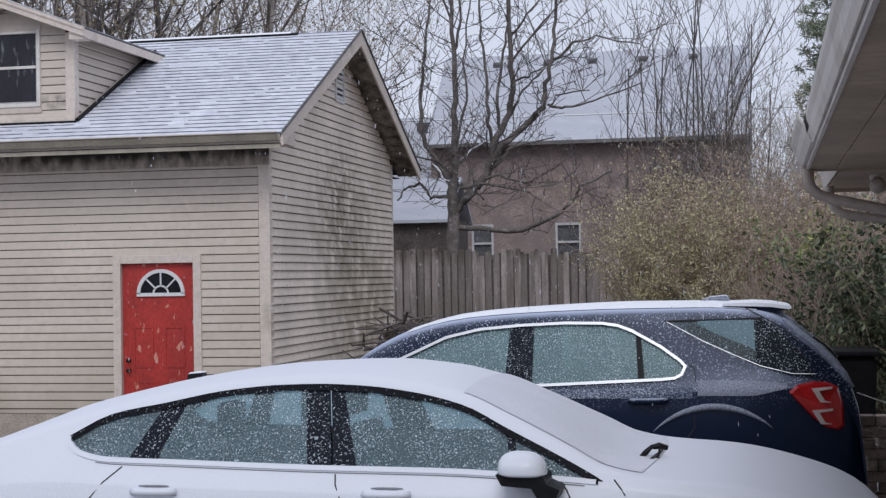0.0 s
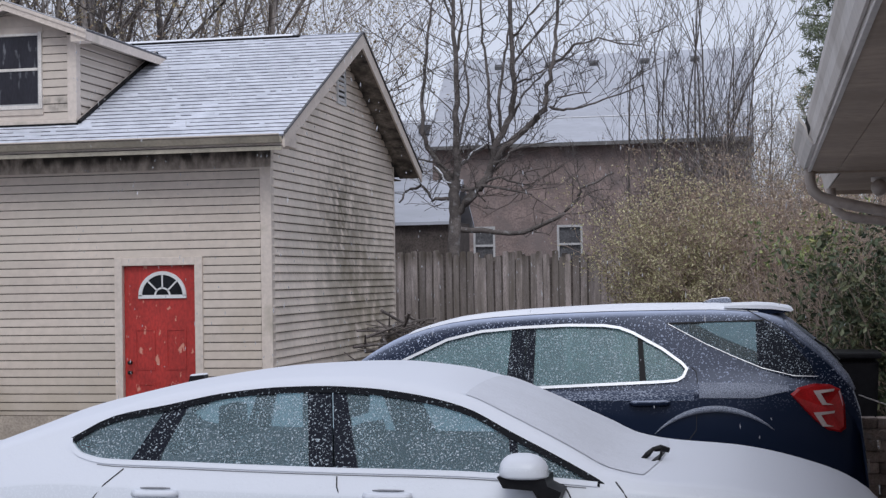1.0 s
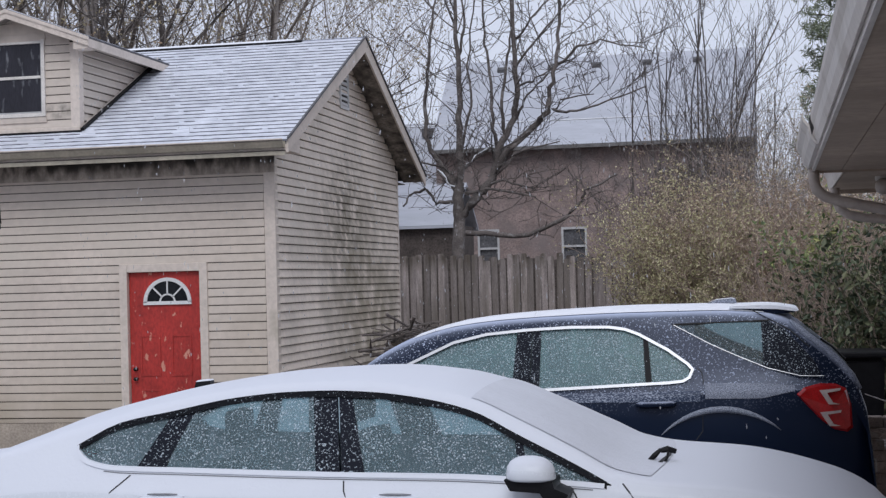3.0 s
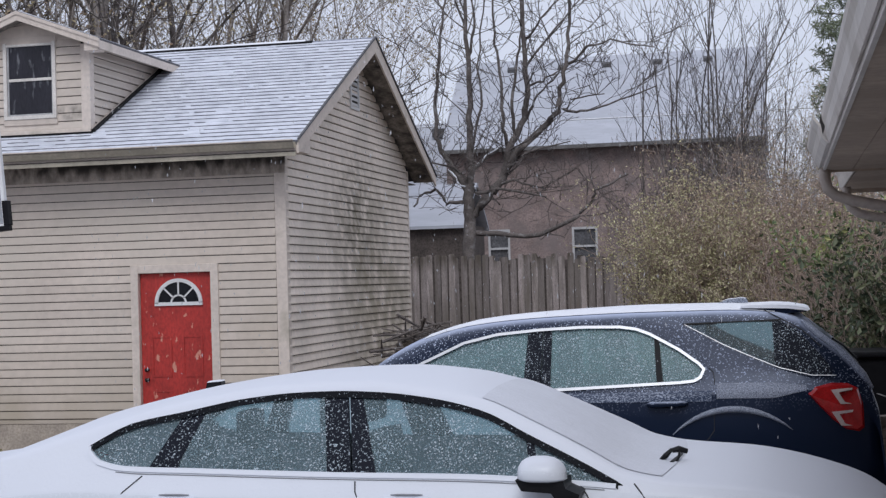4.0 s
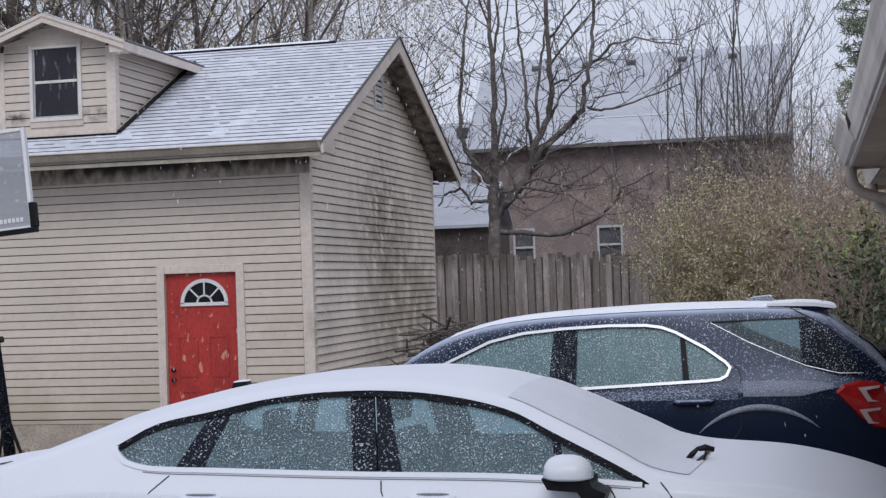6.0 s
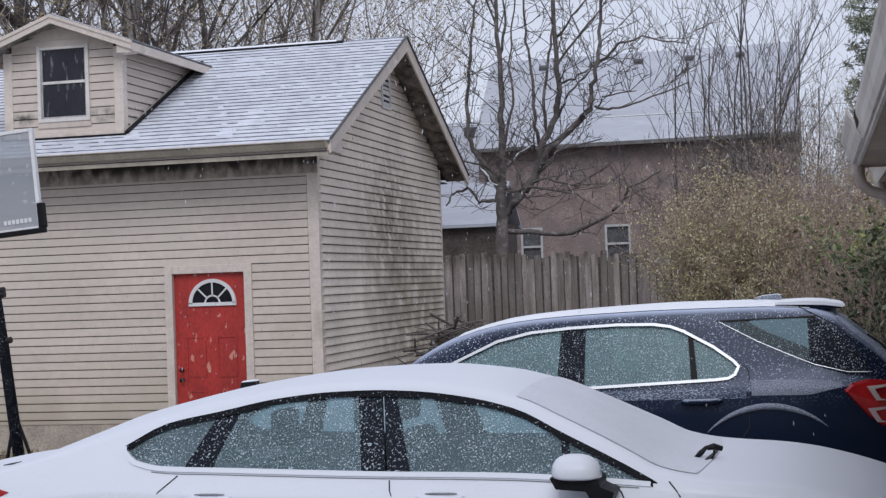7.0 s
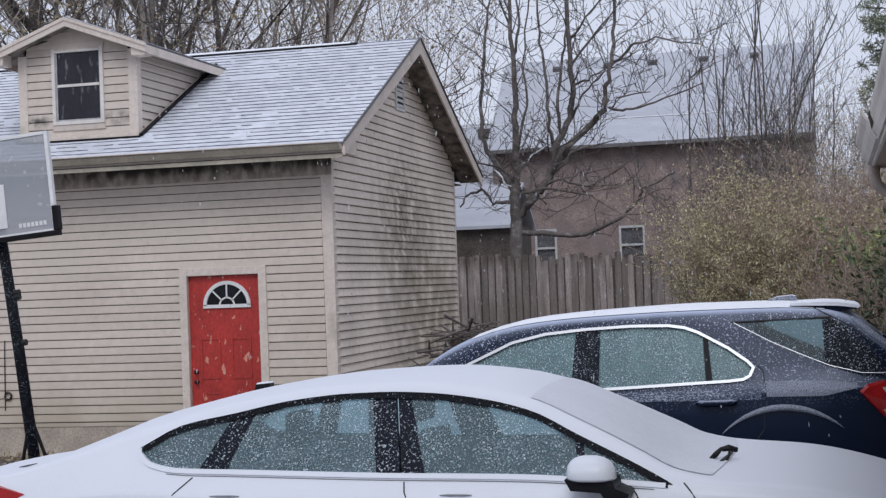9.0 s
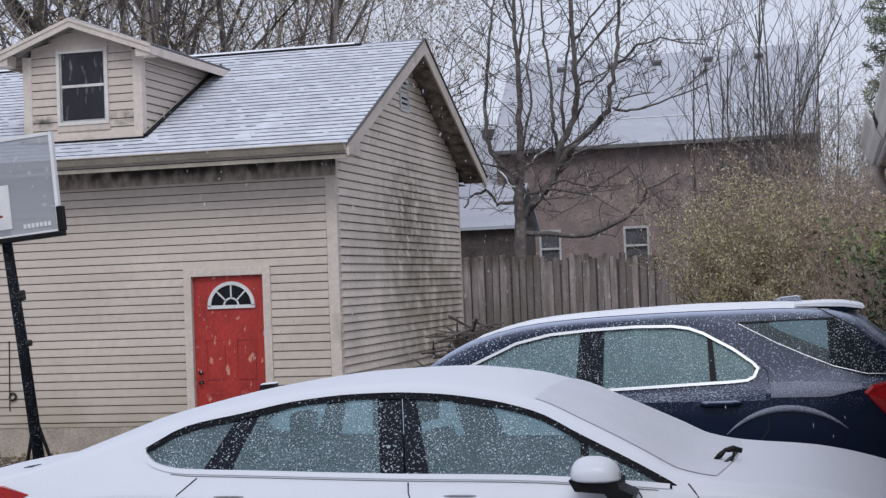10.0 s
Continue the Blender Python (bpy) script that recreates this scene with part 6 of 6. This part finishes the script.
# ================= own house: eave with gutter =================
def own_eave():
    h = thing("house", "beige house eave with white gutter and stained soffit boards", "house", (0, 0, 0))
    part("wall", box(2.0, 2.2, -8, 9.3, 0, 2.6), SIDING, h, "beige house wall")
    part("wall", box(2.2, 9, 9.1, 9.3, 0, 2.6), SIDING, h)
    part("wall", box(2.2, 9, -8, -7.8, 0, 2.6), SIDING, h)
    part("wall", box(8.8, 9, -7.8, 9.1, 0, 2.6), SIDING, h)
    zs, ye = 2.545, 9.5
    for a, b in ((0.255, 0.41), (0.414, 0.70), (0.704, 1.2), (1.204, 2.0)):
        part("soffit_board", box(a, b, -8, ye, zs, zs + 0.02, 0.002), EAVE_BOARD, h, "beige soffit board")
    part("soffit_end", box(0.255, 2.0, ye - 0.002, ye + 0.02, zs - 0.012, zs + 0.09), EAVE_BOARD, h)
    part("fascia", box(0.2395, 0.2545, -8, ye + 0.02, zs - 0.006, zs + 0.17), GUTTER, h, "pale fascia board")
    gp = [(0.230, zs + 0.165), (0.230, zs + 0.02), (0.20, zs + 0.014), (0.165, zs + 0.05), (0.150, zs + 0.10), (0.118, zs + 0.13), (0.112, zs + 0.16), (0.120, zs + 0.165), (0.128, zs + 0.14), (0.162, zs + 0.11), (0.175, zs + 0.06), (0.205, zs + 0.026), (0.222, zs + 0.03), (0.222, zs + 0.165)]
    wide = [(0.238 - (0.230 - x) * 0.72, z) for x, z in gp]
    gp = [(0.238 - (0.230 - x) * 0.37, z) for x, z in gp]
    gu = part("gutter", prism(gp, "y", -8, 7.65), GUTTER, h, "white aluminium gutter")
    part("gutter_end", prism(wide, "y", 7.652, ye + 0.03), GUTTER, gu, "wider gutter outlet section")
    part("roof", prism([(0.20, zs + 0.18), (5, zs + 1.9), (9.2, zs + 0.2), (9.2, zs + 0.16), (5, zs + 1.85), (0.24, zs + 0.172)], "y", -8.2, ye + 0.05), SHINGLE, h, "dark shingle roof")
    part("roof_snow", prism([(0.22, zs + 0.20), (5, zs + 1.93), (9.1, zs + 0.23), (5, zs + 1.905), (0.22, zs + 0.19)], "y", -8.1, ye), SNOW_ROOF, h)
    ds = part("downspout", tube([(0.25, ye - 0.05, zs + 0.01), (0.25, ye - 0.05, zs - 0.06), (0.265, ye - 0.05, zs - 0.115), (0.31, ye - 0.05, zs - 0.155), (0.40, ye - 0.05, zs - 0.185), (0.70, ye - 0.05, zs - 0.255), (1.90, ye - 0.05, zs - 0.50), (1.955, ye - 0.05, zs - 0.60), (1.955, ye - 0.05, 0.1)], 0.034, 10), DOWNSPOUT, h, "dull beige downspout elbow under the eave", True)
    # set-back eave beyond
    for a, b in ((0.455, 0.80), (0.804, 1.3), (1.304, 2.2)):
        part("soffit_board", box(a, b, ye + 0.03, 12.2, zs + 0.02, zs + 0.04), EAVE_BOARD, h)
    gp3 = [(x + 0.21, z + 0.0) for x, z in gp]
    part("gutter", prism(gp3, "y", ye + 0.04, 12.25), GUTTER, h, "set-back gutter")
    part("soffit_end", box(0.455, 2.2, 12.2, 12.22, zs - 0.01, zs + 0.12), EAVE_BOARD, h)
    part("roof", prism([(0.34, zs + 0.17), (3.2, zs + 1.0), (3.2, zs + 0.95), (0.44, zs + 0.165)], "y", ye + 0.06, 12.3), SHINGLE, h)
    part("downspout", tube([(0.45, 11.5, zs), (0.452, 11.5, zs - 0.09), (0.475, 11.5, zs - 0.15), (0.535, 11.5, zs - 0.195), (0.65, 11.5, zs - 0.222), (0.85, 11.5, zs - 0.245), (2.1, 11.5, zs - 0.42)], 0.034, 10), DOWNSPOUT, h, "", True)
    lamp = part("flood_lamp", tube([(0.72, 10.6, zs + 0.02), (0.72, 10.6, zs - 0.01)], 0.05, 12), GUTTER, h, "round dark flood lamp under the soffit")
    bm = bmesh.new()
    bmesh.ops.create_uvsphere(bm, u_segments=14, v_segments=9, radius=0.055, matrix=Matrix.Translation((0.72, 10.55, zs - 0.05)))
    part("lamp_head", bm, DOWNSPOUT, lamp, "", True)
    part("wall", box(2.2, 9, 9.302, 12.1, 0, 2.6), SIDING, h)


own_eave()

# ================= basketball hoop =================
def hoop():
    CLEAR = flecked("scratched_clear_board", (0.42, 0.44, 0.47), 0.15, snow=(0.6, 0.62, 0.66), cover=0.62, see=0.46, fine=14, soft=0.25, tint=(0.9, 0.92, 0.94))
    h = thing("basketball_hoop", "portable basketball hoop with clear board and black pole", "basketball hoop", (-7.24, 13.0, 0), turn=0)
    lean = Matrix.Rotation(radians(-7.0), 3, "Y")
    def L_(x, y, z):
        return tuple(lean @ Vector((x, y, z)))
    part("pole", tube([L_(0.02, 0.1, 0.25), L_(0.02, 0.1, 1.5), L_(0.0, 0.1, 3.0)], [0.056, 0.054, 0.048], 12), SURROUND, h, "black slanted pole flecked with snow", True)
    for z in (1.55, 1.98, 2.02):
        part("pole_clamp", tube([L_(0.05, 0.1, z), L_(0.11, 0.1, z)], 0.03, 8), IRON, h)
    part("strut", tube([L_(0.0, 0.13, 0.80), (-0.33, 0.30, 0.15)], 0.018, 8), IRON, h, "black brace strut")
    part("strut", tube([L_(0.04, 0.13, 0.80), (0.075, 0.32, 0.15)], 0.018, 8), IRON, h)
    part("base", box(-0.42, 0.42, -0.1, 0.85, 0.012, 0.2, 0.06), BLACK, h, "black plastic ballast base")
    def frame_box(x0, x1, y0, y1, z0, z1, bev=0.0):
        bm = box(x0, x1, y0, y1, z0, z1, bev)
        tilt = Matrix.Rotation(radians(-4.6), 4, "Y")
        for v in bm.verts:
            v.co = (tilt @ (Vector(v.co) - Vector((0.56, 0, 0)))) + Vector((0.335, 0, 2.565))
        return bm
    b = part("backboard", frame_box(-0.56, 0.545, -0.02, -0.012, 0.02, 0.92), CLEAR, h, "scratched clear backboard")
    for q in ((-0.56, -0.53, 0.0, 0.935), (0.525, 0.56, 0.0, 0.935), (-0.53, 0.525, 0.905, 0.935), (-0.53, 0.525, 0.0, 0.03)):
        part("board_frame", frame_box(q[0], q[1], -0.03, 0.02, q[2], q[3], 0.004), WHITE_FRAME, b, "white aluminium frame")
    part("edge_pad", frame_box(-0.57, 0.58, -0.045, 0.035, -0.035, 0.012, 0.008), BLACK, b, "black lower edge pad")
    part("edge_pad", frame_box(0.535, 0.59, -0.045, 0.035, 0.012, 0.24, 0.008), BLACK, b)
    for q in ((-0.04, 0.065, 0.09, 0.50),):
        part("aim_square", frame_box(q[0] - 0.03, q[1], -0.026, -0.021, q[2], q[3]), WHITE_FRAME, b, "white aiming stripe")
    for i in range(7):
        part("lettering_bar", frame_box(0.18 + i * 0.042, 0.21 + i * 0.042, -0.024, -0.021, 0.075, 0.115), WHITE_FRAME, b)
    ring_ = [(-0.36 + 0.23 * math.cos(a), -0.32 + 0.23 * math.sin(a), 2.72) for a in (2 * math.pi * k / 24 for k in range(25))]
    part("rim", tube(ring_, 0.009, 6), RED, h, "orange-red rim")


hoop()


def wall_cable():
    """Thin cable with a ring hanging on the garage front."""
    c = thing("cable", "thin dark cable with a ring hanging on the garage siding", "cable", (-10.19, 17.66, 0))
    part("cord", tube([(0.0, 0.028, 1.44), (-0.01, 0.026, 1.0), (-0.02, 0.026, 0.56)], 0.007, 6), IRON, c)
    ring_ = [(0.03 + 0.045 * math.cos(a), 0.018, 0.74 + 0.045 * math.sin(a)) for a in (2 * math.pi * k / 14 for k in range(15))]
    part("ring", tube(ring_, 0.013, 6), IRON, c)


wall_cable()

# ================= yard clutter =================
def clutter():
    rnd = random.Random(12)
    pile = thing("brush_pile", "heap of broken branches and twigs against the garage", "brush pile", (-4.8, 20.2, 0))
    for i in range(190):
        z = rnd.uniform(0.05, 1.4) * (1 if i > 20 else 0.5)
        room = 0.8 * (1.75 - z)
        c = Vector((rnd.gauss(0, 0.42) * room + 0.05, rnd.gauss(0, 0.3), z))
        c.x = max(-0.7, min(0.8, c.x))
        d = Vector((rnd.gauss(0, 1), rnd.gauss(0, 0.7), rnd.gauss(0.12, 0.35))).normalized() * rnd.uniform(0.18, 0.5)
        if c.x - abs(d.x) < -0.9:
            c.x = -0.9 + abs(d.x)
        pts = [c - d, c + Vector([rnd.gauss(0, 0.03) for _ in range(3)]), c + d]
        pts = [Vector((p.x, p.y, max(0.02, p.z))) for p in pts]
        part("stick", tube(pts, [rnd.uniform(0.010, 0.026), 0.016, 0.006], 5), BARK, pile)
    # dark mound added as fill behind the sticks
    bm = bmesh.new()
    bmesh.ops.create_icosphere(bm, subdivisions=3, radius=1)
    for v in bm.verts:
        n = 1 + 0.25 * noise.noise(v.co * 2.5)
        v.co = (v.co.x * 0.62 * n, v.co.y * 0.5 * n, max(0, v.co.z * 1.12 * n))
    part("leaf_mound", bm, GROUND, pile, "dark fill mound inside the brush pile", True)
    # refuse bin
    b = thing("wheeled_bin", "black wheeled refuse bin with a flat lid", "bin", (0.68, 14.4, 0))
    bm = bmesh.new()
    lo = [bm.verts.new((x, y, 0.1)) for x, y in ((-0.2, -0.24), (0.2, -0.24), (0.2, 0.24), (-0.2, 0.24))]
    hi = [bm.verts.new((x, y, 1.18)) for x, y in ((-0.25, -0.32), (0.25, -0.32), (0.25, 0.32), (-0.25, 0.32))]
    bm.faces.new(lo[::-1]), bm.faces.new(hi)
    for i in range(4):
        bm.faces.new((lo[i], lo[(i + 1) % 4], hi[(i + 1) % 4], hi[i]))
    bmesh.ops.bevel(bm, geom=list(bm.edges), offset=0.03, segments=2, affect="EDGES")
    part("bin_body", bm, BLACK, b)
    part("lid", box(-0.27, 0.27, -0.36, 0.34, 1.185, 1.235, 0.015), BLACK, b, "dark flat lid")
    for s in (-0.2, 0.2):
        part("wheel", tube([(s - 0.03, 0.27, 0.1), (s + 0.03, 0.27, 0.1)], 0.1, 16), TYRE, b)
    part("handle", tube([(-0.2, 0.38, 1.12), (-0.2, 0.42, 1.14), (0.2, 0.42, 1.14), (0.2, 0.38, 1.12)], 0.014, 8), BLACK, b)
    # low wall of stacked blocks
    BRK = mat("weathered_garden_block", (0.42, 0.33, 0.28), 0.95, var=0.25, scale=9, bump=0.6, bscale=40, second=(0.34, 0.31, 0.28), amount=0.36, sscale=7, rand=0.5)
    wl = thing("block_wall", "low dry-stacked wall of weathered brown blocks", "garden wall", (0.60, 12.70, 0))
    bm = box(0, 0.215, 0, 0.16, 0, 0.085, 0.012)
    me = bpy.data.meshes.new("block")
    bm.to_mesh(me)
    bm.free()
    me.materials.append(BRK)
    for r in range(9):
        for c in range(5):
            o = obj("block", me, wl)
            o.location = (c * 0.225 + (0.11 if r % 2 else 0) + rnd.uniform(-0.012, 0.012), rnd.uniform(-0.02, 0.02), r * 0.088)
            o.rotation_euler = (0, 0, radians(rnd.gauss(0, 3)))
    for i in range(9):
        x = rnd.uniform(0.0, 0.5)
        z = rnd.uniform(0.35, 0.8)
        pts = [Vector((x, -0.12, z)), Vector((x + rnd.uniform(-0.1, 0.1), -0.14, z + 0.1)), Vector((x + rnd.uniform(-0.25, 0.25), -0.1, z + rnd.uniform(0.0, 0.3)))]
        part("twig", tube(pts, [0.009, 0.007, 0.004], 5), GUTTER if i % 2 else DEAD, wl)
    # leaves on the ground in front of the garage
    w = Wood(99)
    for _ in range(2600):
        w.leaf(Vector((rnd.uniform(-13, -5), rnd.uniform(15, 17.6), 0.01)), 0.07)
    tagged(obj("fallen_leaves", mesh_of("fallen_leaves", w.lv, w.lf, (LAST,))), "fallen brown leaves on the ground by the garage", "leaves", kind="stuff")


clutter()

# ================= snow in the air =================
FLAKE = flecked("drifting_snowflake", (0.80, 0.82, 0.87), 0.8, snow=(0.80, 0.82, 0.87), cover=0.9, see=0.55, tint=(1, 1, 1))


def falling_snow():
    rnd = np.random.RandomState(4)
    n = 13000
    y = 7 + 41 * rnd.rand(n) ** 0.62
    x = (rnd.rand(n) * 0.62 - 0.47) * y
    z = np.clip(1.95 + (rnd.rand(n) - 0.48) * 0.40 * y, 0.1, None)
    w, h = rnd.uniform(0.0024, 0.0052, n), rnd.uniform(0.006, 0.022, n)
    lean = rnd.normal(0, 0.12, n)
    verts = np.stack([np.stack([x + sx * w + sz * h * lean, y, z + sz * h], 1) for sx, sz in ((0, -1), (1, 0), (0, 1), (-1, 0))], 1).reshape(-1, 3)
    keep = (y < 10.4) | (x > -5.3) | (y < 17.0)
    keep &= ~((x > 0.1) & (y < 12))
    faces = [(4 * i, 4 * i + 1, 4 * i + 2, 4 * i + 3) for i in range(n) if keep[i]]
    tagged(obj("falling_snow", mesh_of("falling_snow", verts, faces, (FLAKE,))), "sparse white snowflakes falling through the air", "snow", kind="stuff")


falling_snow()
